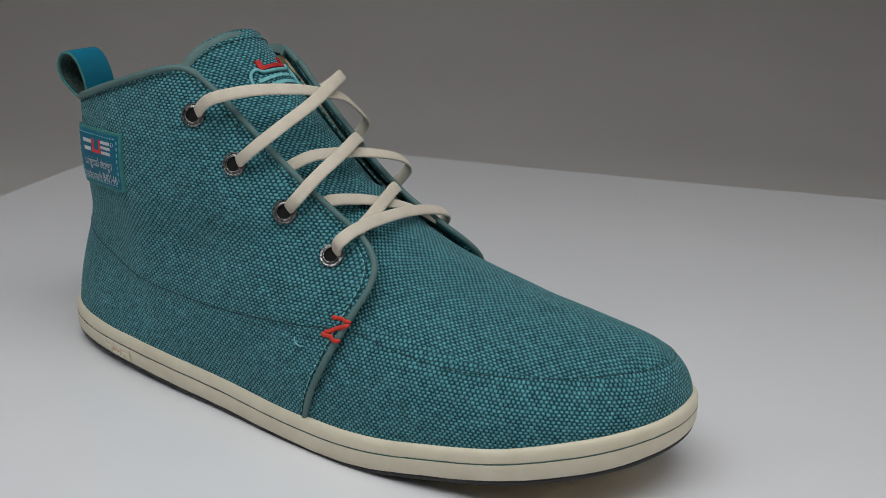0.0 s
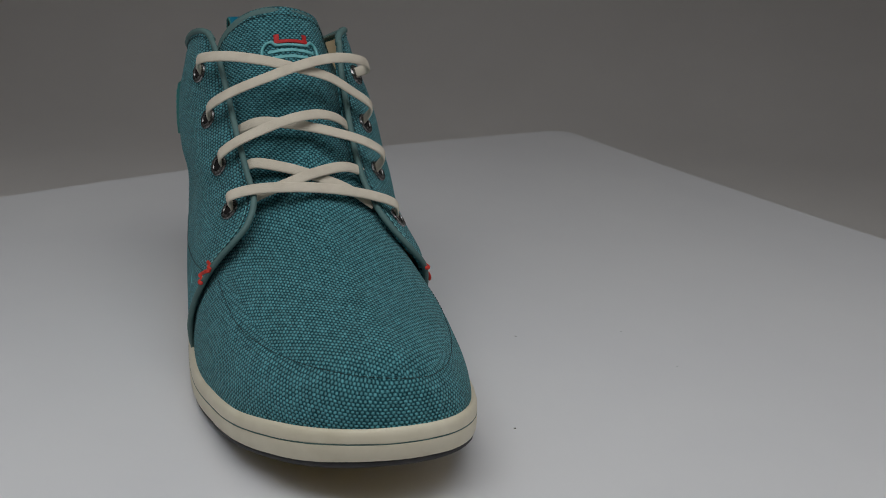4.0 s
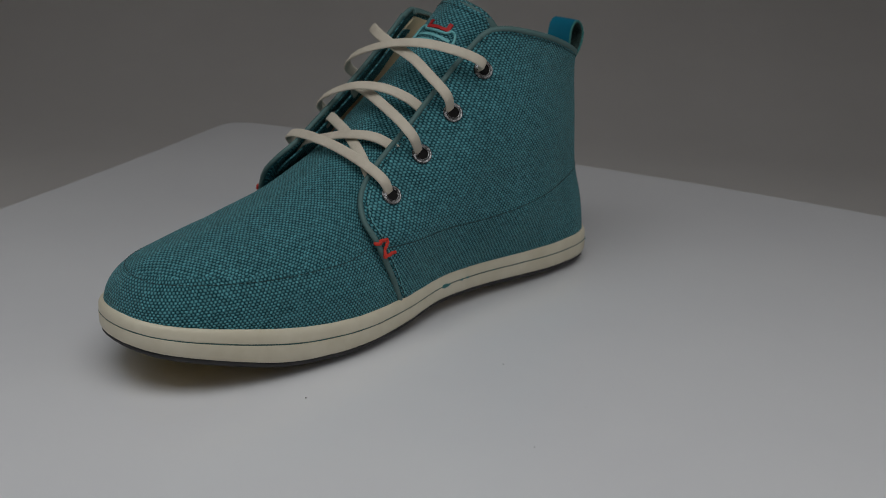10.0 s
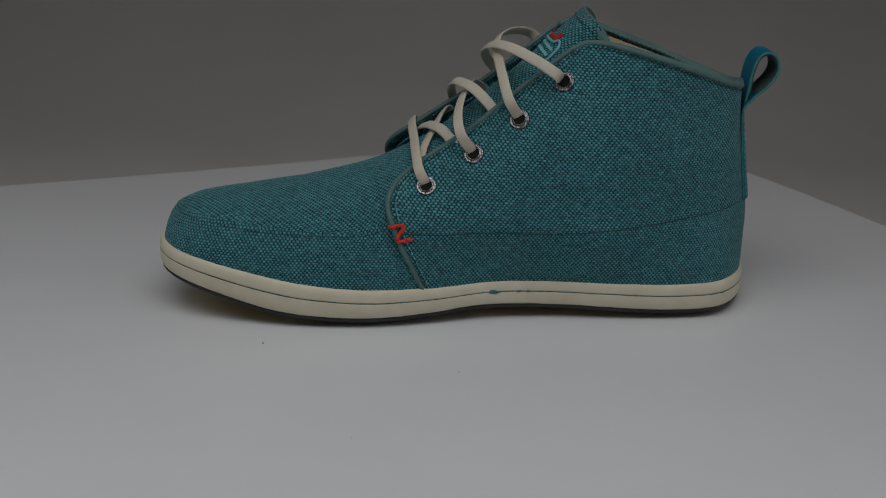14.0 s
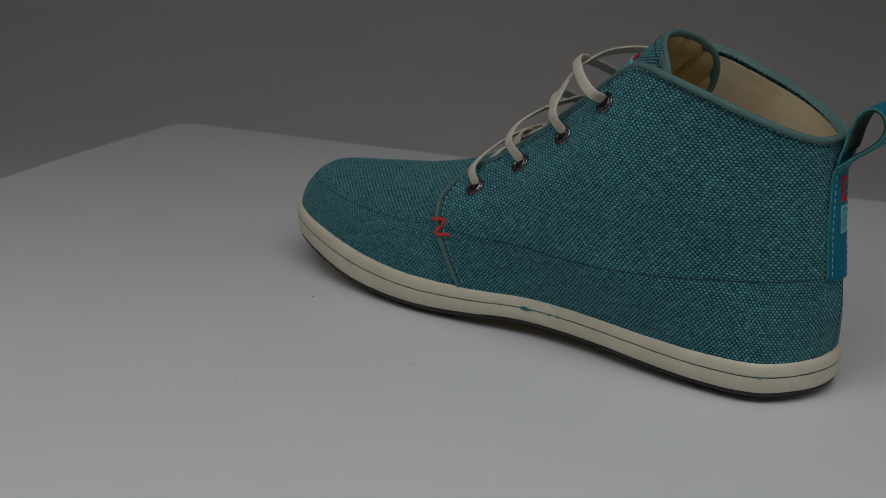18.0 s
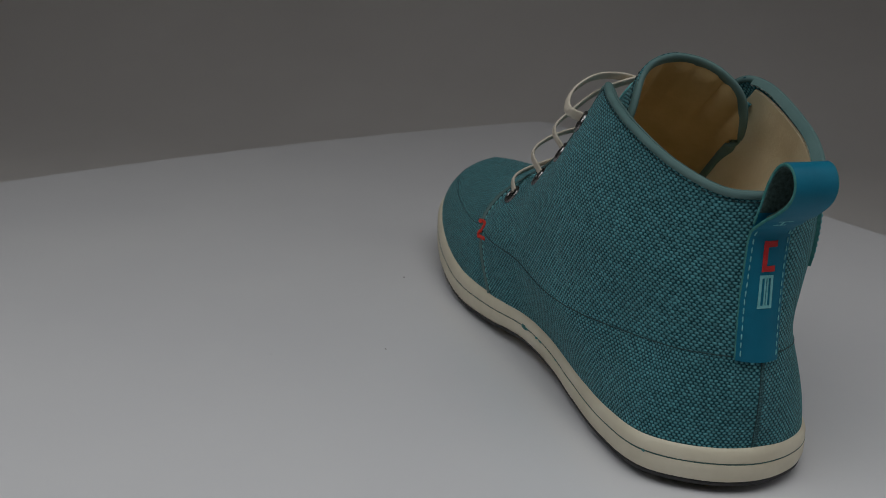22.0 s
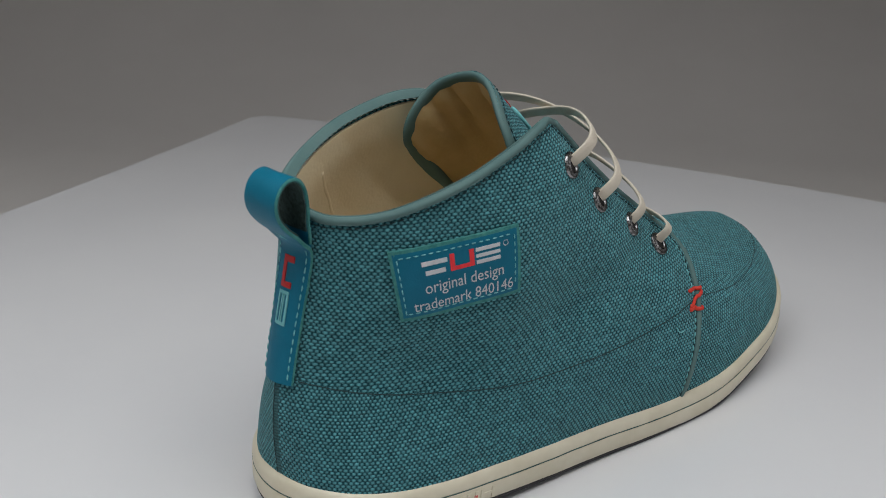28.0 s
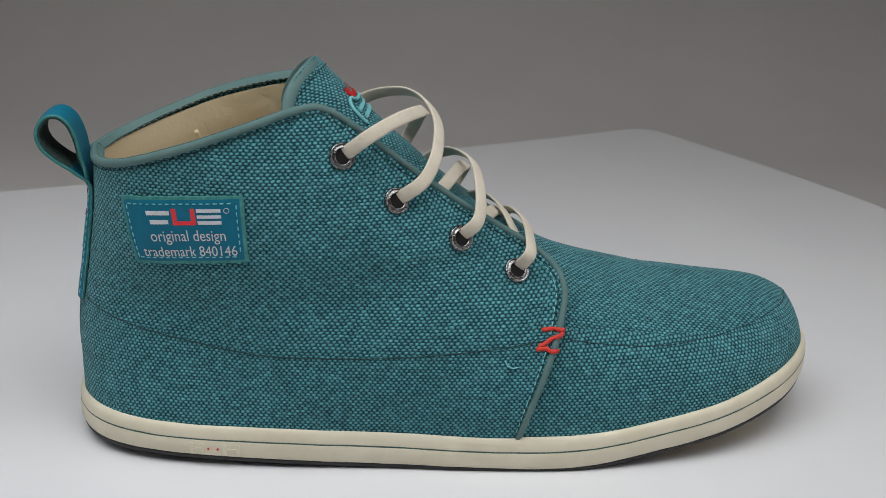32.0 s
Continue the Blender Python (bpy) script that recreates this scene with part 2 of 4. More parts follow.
# ---- the cloth round the table ----
def tent():
    """Grey cloth that sweeps from under the table up into walls on all sides, with slack folds at the back."""
    z0, wall, bend, top = -0.05, 0.98, 0.42, 1.25
    profile = [(0.02, z0), (0.2, z0), (0.4, z0), (wall - bend, z0)]
    for i in range(1, 13):
        a = math.pi / 2 * i / 12
        profile.append((wall - bend + bend * math.sin(a), z0 + bend - bend * math.cos(a)))
    profile += [(wall, z0 + bend + (top - z0 - bend) * i / 10) for i in range(1, 11)]
    k = 240
    verts, faces = [], []
    for r, z in profile:
        for j in range(k):
            a = 2 * math.pi * j / k
            c, d = math.cos(a), math.sin(a)
            far = r / (abs(c) ** 5 + abs(d) ** 5) ** 0.2
            rise = min(1.0, max(0.0, (z - z0) / 0.3))
            for at, width, deep, lean in ((70.5, 2.0, -0.020, 7.0), (66.5, 2.6, 0.030, 9.0), (61.5, 2.4, -0.022, 9.0), (116.0, 3.0, 0.020, -7.0), (121.0, 3.0, -0.018, -7.0), (90.0, 9.0, 0.012, 0.0)):
                off = math.degrees(a) - at - lean * (z - 0.3)
                far += deep * rise * math.exp(-((off / width) ** 2))
            verts.append((far * c, far * d, z))
    for i in range(len(profile) - 1):
        for j in range(k):
            l = (j + 1) % k
            faces.append((i * k + j, i * k + l, (i + 1) * k + l, (i + 1) * k + j))
    faces.append(tuple(range(k)))
    ob = mesh_object("backdrop", verts, faces, CLOTH, None)
    tagged(ob, "grey cloth backdrop sweeping up into slack walls", "backdrop", kind="structure")
    bm = bmesh.new()
    bmesh.ops.create_cube(bm, size=1.0, matrix=Matrix.LocRotScale((0, 0, top + 0.008), None, (2.1, 2.1, 0.012)))
    ob = part("ceiling", bm, CLOTH, None)
    tagged(ob, "grey cloth ceiling of a light tent", "ceiling", kind="structure")


# ---- the turntable ----
def turntable():
    root = new("turntable")
    tagged(root, "square white glossy turntable board turning slowly", "turntable")
    wide, deep, rim, thick = 0.330, 0.347, 0.016, 0.012
    bm = bmesh.new()
    ring = []
    for cx, cy, a0 in ((1, 1, 0), (-1, 1, 90), (-1, -1, 180), (1, -1, 270)):
        for i in range(9):
            a = radians(a0 + 90 * i / 8)
            ring.append(((wide - rim) * cx + rim * math.cos(a), (deep - rim) * cy + rim * math.sin(a)))
        # points along the side that follows
        x0, y0 = ring[-1]
        x1, y1 = ((-x0, y0), (x0, -y0), (-x0, y0), (x0, -y0))[a0 // 90]
        ring += [(x0 + (x1 - x0) * k / 24, y0 + (y1 - y0) * k / 24) for k in range(1, 24)]
    # two sides are bowed out, two slightly in, and the corners are not quite square
    bent = []
    for px, py in ring:
        qx = px + math.copysign(0.034 * (1 - (py / deep) ** 2) * abs(px / wide) ** 6, px)
        qy = py - math.copysign(0.0115 * (1 - (px / wide) ** 2) * abs(py / deep) ** 6, py)
        bent.append((qx + 0.0288 * qy, qy))
    ring = bent
    loops = []
    for z, inset in ((-thick, 0.0015), (-thick + 0.0015, 0), (-0.0015, 0), (-0.0004, 0.0005), (0, 0.0018)):
        loops.append([bm.verts.new((px * (1 - inset / wide), py * (1 - inset / deep), z)) for px, py in ring])
    for a, b in zip(loops, loops[1:]):
        for i in range(len(a)):
            j = (i + 1) % len(a)
            bm.faces.new((a[i], a[j], b[j], b[i]))
    bm.faces.new(loops[-1])
    bm.faces.new(loops[0][::-1])
    bmesh.ops.rotate(bm, verts=bm.verts, cent=(0, 0, 0), matrix=Matrix.Rotation(radians(-31.0), 3, "Z"))
    bmesh.ops.translate(bm, verts=bm.verts, vec=(0.0121, -0.0116, 0))
    board = part("board", bm, BOARD, root)
    board.data.polygons.foreach_set("use_smooth", [False] * len(board.data.polygons))
    bm = bmesh.new()
    bmesh.ops.create_cone(bm, cap_ends=True, segments=48, radius1=0.11, radius2=0.1, depth=0.037,
                          matrix=Matrix.Translation((0, 0, -0.031)))
    base = part("drum", bm, BLACK, root, "black drum under the board")
    base.data.polygons.foreach_set("use_smooth", [False] * len(base.data.polygons))
    return root


# ---- the shoe: x towards the toe, +y the inner side ----
OUTLINE = [
    (-0.002, -0.003), (0.003, -0.022), (0.016, -0.036), (0.040, -0.0445), (0.080, -0.0495), (0.125, -0.0515),
    (0.165, -0.0545), (0.200, -0.0550), (0.232, -0.0510), (0.264, -0.0430), (0.2905, -0.0278), (0.3070, -0.0075),
    (0.3115, 0.0135), (0.3070, 0.0325), (0.292, 0.0460), (0.266, 0.0540), (0.235, 0.0577), (0.203, 0.0575),
    (0.170, 0.0515), (0.140, 0.0440), (0.110, 0.0412), (0.080, 0.0418), (0.048, 0.0410), (0.020, 0.0355),
    (0.004, 0.018)]
top_out = curve1([(-0.01, 0.0205), (0.01, 0.0190), (0.04, 0.0172), (0.08, 0.0170), (0.125, 0.0160), (0.165, 0.0146),
                  (0.205, 0.0155), (0.235, 0.0195), (0.262, 0.0240), (0.287, 0.0300), (0.31, 0.0352)])
top_in = curve1([(-0.01, 0.0205), (0.01, 0.0195), (0.05, 0.0192), (0.10, 0.0205), (0.135, 0.0210), (0.17, 0.0195),
                 (0.205, 0.0199), (0.235, 0.0225), (0.266, 0.0280), (0.29, 0.0325), (0.31, 0.0360)])
low_out = curve1([(-0.01, 0.0056), (0.02, 0.0052), (0.08, 0.0036), (0.13, 0.0020), (0.18, 0.0010), (0.205, 0.0020),
                  (0.23, 0.0058), (0.262, 0.0110), (0.297, 0.0185), (0.31, 0.0225)])
low_in = curve1([(-0.01, 0.0056), (0.02, 0.0054), (0.05, 0.0054), (0.10, 0.0076), (0.145, 0.0084), (0.175, 0.0060),
                 (0.20, 0.0050), (0.225, 0.0058), (0.25, 0.0085), (0.288, 0.0180), (0.31, 0.0230)])


def sided(outer, inner, x, y):
    """Blends the outer and the inner profile across the shoe."""
    f = np.clip((np.asarray(y) + 0.03) / 0.06, 0, 1)
    f = f * f * (3 - 2 * f)
    return outer(x) * (1 - f) + inner(x) * f


def ring_inset(line, d):
    t = np.roll(line, -1, 0) - np.roll(line, 1, 0)
    t /= np.linalg.norm(t, axis=1, keepdims=True)
    return line + d * np.stack([-t[:, 1], t[:, 0]], 1)


NRING = 220
RING = spline(OUTLINE, NRING, closed=True)


def foot(x, inset=0.0018):
    """Where the upper meets the sole at x: the outer and the inner y."""
    r = ring_inset(RING, inset)
    a = r[r[:, 0].argmin()]
    tip = r[:, 0].argmax()
    outer = r[: tip + 1]
    inner = r[tip:]
    outer = outer[np.argsort(outer[:, 0])]
    inner = inner[np.argsort(inner[:, 0])]
    return np.interp(x, outer[:, 0], outer[:, 1]), np.interp(x, inner[:, 0], inner[:, 1])


def rings_mesh(name, profile, mat, parent, label="", caps=True, uneven=0.0):
    """Loops round the sole: (inset, function giving z of x, y); the first and last are capped."""
    verts, faces = [], []
    for inset, height in profile:
        r = ring_inset(RING, inset)
        verts += [(x, y, height(x, y) + uneven * noise.noise(Vector((x * 90, y * 90, inset * 2000)))) for x, y in r]
    for i in range(len(profile) - 1):
        for j in range(NRING):
            k = (j + 1) % NRING
            faces.append((i * NRING + j, i * NRING + k, (i + 1) * NRING + k, (i + 1) * NRING + j))
    if caps:
        for base, turn in ((0, -1), ((len(profile) - 1) * NRING, 1)):
            mid = len(verts)
            verts.append(tuple(np.mean(verts[base : base + NRING], axis=0)))
            for j in range(NRING):
                f = (base + j, base + (j + 1) % NRING, mid)
                faces.append(f[::turn])
    return mesh_object(name, verts, faces, mat, parent, label)


def z_top(x, y):
    return float(sided(top_out, top_in, x, y))


def z_low(x, y):
    return float(sided(low_out, low_in, x, y))


def level(f, add=0.0):
    """A height between the sole's lower (0) and upper (1) edge."""
    return lambda x, y: z_low(x, y) + f * (z_top(x, y) - z_low(x, y)) + add


def sole(shoe):
    mid = rings_mesh("midsole", [
        (0.010, level(0, 0.0003)), (0.0016, level(0, 0.0002)), (0.0007, level(0.04)), (0.0001, level(0.16)),
        (0.0, level(0.36)), (0.0, level(0.53)), (0.0001, level(0.558)), (0.0003, level(0.568)), (0.0011, level(0.585)), (0.0003, level(0.602)),
        (0.0001, level(0.612)), (0.0001, level(0.64)), (0.0002, level(0.82)), (0.0008, level(0.94)), (0.0018, level(1.0, 0.0003)),
        (0.0030, level(1.0, 0.0002)), (0.0060, level(0.9, -0.001))], CREAM, shoe, "cream rubber midsole with a grooved sidewall", uneven=0.00022)
    line = ring_inset(RING, 0.0005)
    sweep("welt_thread", [(x, y, level(0.585, 0.00022 * noise.noise(Vector((x, y, 0)) * 130))(x, y)) for x, y in line], circle(0.00046, 6), GROOVE, mid,
          "teal line in the sidewall groove", closed=True)
    ground = lambda add: (lambda x, y: max(0.0003, z_low(x, y) + add))  # noqa: E731
    out = rings_mesh("outsole", [
        (0.014, ground(-0.0036)), (0.0075, ground(-0.0036)), (0.0042, ground(-0.0030)), (0.0018, ground(-0.0018)),
        (0.0011, ground(-0.0012)), (0.0010, level(0, 0.0006)), (0.012, level(0, 0.0008))], BLACK, shoe, "black rubber outsole rim")
    rings_mesh("tread", [(0.022, ground(-0.0042)), (0.0095, ground(-0.0042)), (0.0085, ground(-0.0030)),
                         (0.016, ground(-0.0025))], GUM, out, "yellowish gum tread")
    # small raised mark on the outer sidewall
    pieces = []
    for x0, w in ((0.047, 0.0055), (0.0535, 0.0055), (0.060, 0.0065)):
        pieces.append((x0, w))
    for n, (x0, w) in enumerate(pieces):
        verts, faces = [], []
        cells = ((0, 1, 0.0, 0.28), (0, 0.3, 0.28, 1.0), (0.7, 1, 0.28, 1.0)) if n == 1 else ((0, 1, 0.4, 0.62), (0, 0.2, 0, 1), (0.8, 1, 0, 1))
        for a, b, c, d in cells:
            base = len(verts)
            for dy in (0.0006, -0.0004):
                for u, v in ((a, c), (b, c), (b, d), (a, d)):
                    x = x0 + w * u
                    y = float(foot(x, 0.0)[0])
                    verts.append((x, y + dy, level(0.12 + 0.34 * v)(x, y)))
            for f in ((4, 5, 6, 7), (0, 1, 5, 4), (1, 2, 6, 5), (2, 3, 7, 6), (3, 0, 4, 7)):
                faces.append(tuple(base + i for i in f))
        if n == 1:
            for x in (x0 + 0.0009, x0 + 0.0046):
                y = float(foot(x, 0.0)[0])
                z = level(0.30)(x, y)
                bm = bmesh.new()
                bmesh.ops.create_icosphere(bm, subdivisions=2, radius=1.0, matrix=Matrix.LocRotScale((x, y + 0.0003, z), None, (0.0010, 0.0008, 0.0014)))
                part("red_fleck", bm, REDPRINT, mid)
        mesh_object("sole_mark", verts, faces, CREAM, mid, "", smooth=False)


# edges of the upper, from the sole up or from the heel forward
HEEL = [(0.0005, -0.0028, 0.0180), (-0.0012, -0.0026, 0.038), (0.0000, -0.0024, 0.056), (0.0035, -0.0024, 0.077),
        (0.0065, -0.0026, 0.095), (0.0080, -0.0028, 0.108), (0.0085, -0.0030, 0.1190)]
RIM_OUT = [(0.0085, -0.0030, 0.1190), (0.0120, -0.0180, 0.1175), (0.0248, -0.0335, 0.1205), (0.0480, -0.0430, 0.1285),
           (0.0720, -0.0442, 0.1372), (0.0880, -0.0415, 0.1427), (0.0978, -0.0364, 0.1443)]
RIM_IN = [(0.0085, -0.0030, 0.1190), (0.0142, 0.0140, 0.1200), (0.0310, 0.0268, 0.1260), (0.0540, 0.0340, 0.1342),
          (0.0760, 0.0345, 0.1402), (0.0900, 0.0312, 0.1428), (0.0996, 0.0268, 0.1420)]
FACE_OUT = [(0.1745, -0.0518, 0.0120), (0.1790, -0.0530, 0.0270), (0.1840, -0.0510, 0.0400), (0.1890, -0.0458, 0.0535),
            (0.1915, -0.0405, 0.0620), (0.1935, -0.0345, 0.0700), (0.1910, -0.0285, 0.0775), (0.1820, -0.0250, 0.0850),
            (0.1680, -0.0265, 0.0940), (0.1500, -0.0285, 0.1055), (0.1300, -0.0305, 0.1200), (0.1120, -0.0330, 0.1340),
            (0.0978, -0.0364, 0.1443)]
FACE_IN = [(0.1735, 0.0485, 0.0165), (0.1810, 0.0508, 0.0320), (0.1870, 0.0508, 0.0440), (0.1910, 0.0485, 0.0540),
           (0.1930, 0.0420, 0.0625), (0.1890, 0.0350, 0.0710), (0.1800, 0.0300, 0.0785), (0.1660, 0.0265, 0.0875),
           (0.1500, 0.0252, 0.0990), (0.1320, 0.0248, 0.1145), (0.1150, 0.0252, 0.1290), (0.0996, 0.0268, 0.1420)]
NU, NV = 90, 80


def quarter_grid(rim, face, side, swell):
    """A Coons patch between the sole line, the rim, the heel line and the facing edge."""
    r = ring_inset(RING, 0.0018)
    tip = r[:, 0].argmax()
    run = r[: tip + 1] if side < 0 else np.vstack([r[:1], r[tip:][::-1]])
    run = run[run[:, 0] <= face[0][0]]
    ground = [(x, y, z_top(x, y) - 0.002) for x, y in run]
    ground[0] = HEEL[0]
    ground.append(face[0])
    low = spline(np.array(ground)[::4].tolist() + [face[0]], NU) if len(ground) > 40 else spline(ground, NU)
    low[0], low[-1] = HEEL[0], face[0]
    high, back, front = spline(rim, NU), spline(HEEL, NV), spline(face, NV)
    u, v = np.linspace(0, 1, NU)[:, None, None], np.linspace(0, 1, NV)[None, :, None]
    g = (1 - v) * low[:, None] + v * high[:, None] + (1 - u) * back[None] + u * front[None]
    g -= (1 - u) * (1 - v) * low[0] + u * (1 - v) * low[-1] + (1 - u) * v * high[0] + u * v * high[-1]
    # swell sideways so that the wall passes through the given (x, z, y) marks and keeps its edges
    edge = np.vstack([low[::6], high[::6], back[::6], front[::5]])[:, [0, 2]]
    flat = g.reshape(-1, 3)
    marks = np.array(swell)
    want = [m[2] - flat[((flat[:, [0, 2]] - m[:2]) ** 2).sum(1).argmin(), 1] for m in marks]
    sites, want = np.vstack([marks[:, :2], edge]), np.r_[want, np.zeros(len(edge))]
    kernel = lambda p, q: np.exp(-((p[:, None] - q[None]) ** 2).sum(2) / 0.026**2)  # noqa: E731
    k = kernel(sites, sites)
    weight = np.linalg.solve(k @ k + 0.02 * np.eye(len(sites)), k @ want)
    add = kernel(flat[:, [0, 2]], sites) @ weight
    hold = np.clip(np.minimum(np.minimum(u, 1 - u) / 0.06, np.minimum(v, 1 - v) / 0.06), 0, 1)[..., 0]
    g[:, :, 1] += add.reshape(NU, NV) * hold * hold * (3 - 2 * hold)
    return g


SWELL_OUT = [(0.0243, 0.107, -0.0335), (0.0695, 0.1118, -0.0490), (0.03, 0.082, -0.0350), (0.0713, 0.0883, -0.0492),
             (0.106, 0.126, -0.0420), (0.1265, 0.108, -0.0390), (0.152, 0.0928, -0.0374), (0.1746, 0.0789, -0.0348),
             (0.05, 0.052, -0.0390), (0.07, 0.066, -0.0460), (0.07, 0.048, -0.0450), (0.10, 0.055, -0.0480),
             (0.10, 0.085, -0.0485), (0.13, 0.060, -0.0495), (0.13, 0.085, -0.0455), (0.155, 0.055, -0.0500)]
SWELL_IN = [(0.1084, 0.1239, 0.0345), (0.1291, 0.1042, 0.0345), (0.1517, 0.0873, 0.0372), (0.1750, 0.0721, 0.0422),
            (0.049, 0.054, 0.0385), (0.045, 0.085, 0.0375), (0.07, 0.110, 0.0418), (0.07, 0.080, 0.0452),
            (0.07, 0.055, 0.0455), (0.096, 0.052, 0.0485), (0.10, 0.080, 0.0482), (0.10, 0.105, 0.0440),
            (0.13, 0.075, 0.0475), (0.145, 0.052, 0.0500), (0.16, 0.060, 0.0480), (0.12, 0.035, 0.0450)]
GRID_OUT = quarter_grid(RIM_OUT, FACE_OUT, -1, SWELL_OUT)
GRID_IN = quarter_grid(RIM_IN, FACE_IN, 1, SWELL_IN)


def fine_grid(g, k=3):
    """The same patch, sampled k times as densely."""
    nu, nv = g.shape[:2]
    a = np.linspace(0, nu - 1, nu * k)
    i = np.minimum(a.astype(int), nu - 2)
    g = g[i] + (a - i)[:, None, None] * (g[i + 1] - g[i])
    b = np.linspace(0, nv - 1, nv * k)
    j = np.minimum(b.astype(int), nv - 2)
    return g[:, j] + (b - j)[None, :, None] * (g[:, j + 1] - g[:, j])


class Skin:
    """A surface to lay things on."""

    def __init__(self, g, out):
        f = fine_grid(g, 2)
        self.p = f.reshape(-1, 3)
        self.n = (normals(f) * out).reshape(-1, 3)

    def lay(self, target, lift=0.0):
        t = np.asarray(target, float)
        d = ((self.p - t) ** 2).sum(1)
        near = np.argpartition(d, 8)[:8]
        w = 1 / (d[near] + 1e-8)
        n = (self.n[near] * w[:, None]).sum(0)
        n /= np.linalg.norm(n)
        q = (self.p[near] * w[:, None]).sum(0) / w.sum()
        return t - n * ((t - q) @ n) + n * lift

    def normal(self, target):
        return self.n[((self.p - np.asarray(target)) ** 2).sum(1).argmin()]


SKIN_OUT, SKIN_IN = Skin(GRID_OUT, 1), Skin(GRID_IN, -1)


def plan_uv(g):
    step = np.linalg.norm(np.diff(g[:, :, :2], axis=0), axis=2)
    u = np.vstack([np.zeros((1, g.shape[1])), np.cumsum(step, axis=0)])
    return np.stack([u, g[:, :, 2]], 2)


ridge = curve1([(0.0955, 0.1535), (0.111, 0.1398), (0.13, 0.1215), (0.15, 0.1045), (0.165, 0.0932), (0.18, 0.0840),
                (0.195, 0.0764), (0.208, 0.0718), (0.224, 0.0677), (0.237, 0.0647), (0.25, 0.0630), (0.2656, 0.0609),
                (0.28, 0.0593), (0.290, 0.0576), (0.2970, 0.0548), (0.3025, 0.0510), (0.3062, 0.0450), (0.3083, 0.0385), (0.3092, 0.0330)])
middle = curve1([(0.1, 0.001), (0.18, 0.003), (0.207, 0.0065), (0.236, 0.0090), (0.265, 0.0122), (0.285, 0.0140), (0.30, 0.0138), (0.31, 0.0130)])


def vamp_point(x, a):
    """a from -1 (outer sole edge) over the ridge (0) to 1 (inner sole edge)."""
    yo, yi = foot(min(x, 0.3091), 0.0024)
    c = float(middle(x))
    edge = yo if a < 0 else yi
    zs = z_top(x, edge) - 0.002
    zc = max(float(ridge(x)), zs - 0.001)
    p = 2.45 - 0.5 * np.clip((x - 0.23) / 0.06, 0, 1) - (0.05 if a < 0 else 0.0)
    ang = abs(a) * math.pi / 2
    y = c + (edge - c) * math.sin(ang) ** (2 / p)
    rise = 0.88 * math.cos(ang) ** (2 / p) + 0.12 * (1 - abs(y - c) / max(abs(edge - c), 1e-6))
    z = zs + (zc - zs) * rise
    return np.array((x, y, z))


def vamp_grid():
    xs = np.concatenate([np.linspace(0.158, 0.27, 56), 0.27 + 0.0391 * np.sin(np.linspace(0, math.pi / 2, 34))[1:]])
    aa = np.linspace(-1, 1, 97)
    aa = np.sign(aa) * (0.55 * np.abs(aa) + 0.45 * np.abs(aa) ** 1.6)
    return np.array([[vamp_point(x, a) for a in aa] for x in xs])


VAMP = vamp_grid()
SKIN_VAMP = Skin(VAMP, 1)

TONGUE_TOP = [(0.0975, -0.0338, 0.1165), (0.0885, -0.0330, 0.1245), (0.0850, -0.0302, 0.1362), (0.0853, -0.0240, 0.1453), (0.0908, -0.0145, 0.1524),
              (0.0955, -0.0020, 0.1551), (0.0950, 0.0082, 0.1532), (0.0898, 0.0166, 0.1486), (0.0838, 0.0212, 0.1386),
              (0.0828, 0.0244, 0.1290), (0.0920, 0.0275, 0.1185)]


def tongue_grid():
    top = spline(TONGUE_TOP, 61)
    low = spline([(0.148, -0.037, 0.070), (0.161, -0.032, 0.075), (0.176, -0.019, 0.0780), (0.186, 0.001, 0.0752),
                  (0.176, 0.019, 0.0755), (0.161, 0.030, 0.0715), (0.148, 0.034, 0.067)], 61)
    s = np.linspace(0, 1, 50)[:, None, None]
    g = low[None] + (top - low)[None] * s
    bow = np.cos(np.linspace(-1, 1, 61) * math.pi / 2)[None, :, None]
    g = g - np.array((0.6, 0, 0.8)) * 0.0017 * np.sin(math.pi * s) * bow
    # the sides lie against the quarters
    smooth = lambda lo, hi, v: np.clip((v - lo) / (hi - lo), 0, 1) ** 2 * (3 - 2 * np.clip((v - lo) / (hi - lo), 0, 1))  # noqa: E731
    push = np.zeros(g.shape[:2])
    for i in range(g.shape[0]):
        for j in range(g.shape[1]):
            a = 2 * j / (g.shape[1] - 1) - 1
            q = (GRID_OUT if a < 0 else GRID_IN).reshape(-1, 3)
            d = ((q[:, [0, 2]] - g[i, j, [0, 2]]) ** 2).sum(1)
            k = d.argmin()
            wall = q[k, 1] + (0.0062 if a < 0 else -0.0062)
            w = smooth(0.45, 0.75, abs(a)) * (1 - smooth(0.78, 1.0, abs(a))) * (1 - smooth(0.40, 0.95, i / (g.shape[0] - 1))) * (1 - smooth(0.002, 0.006, math.sqrt(d[k])))
            push[i, j] = w * (wall - g[i, j, 1])
    for _ in range(24):
        push[1:-1, 1:-1] = 0.2 * (push[1:-1, 1:-1] + push[2:, 1:-1] + push[:-2, 1:-1] + push[1:-1, 2:] + push[1:-1, :-2])
    g[:, :, 1] += push
    return g


TONGUE = tongue_grid()
SKIN_TONGUE = Skin(TONGUE, -1)


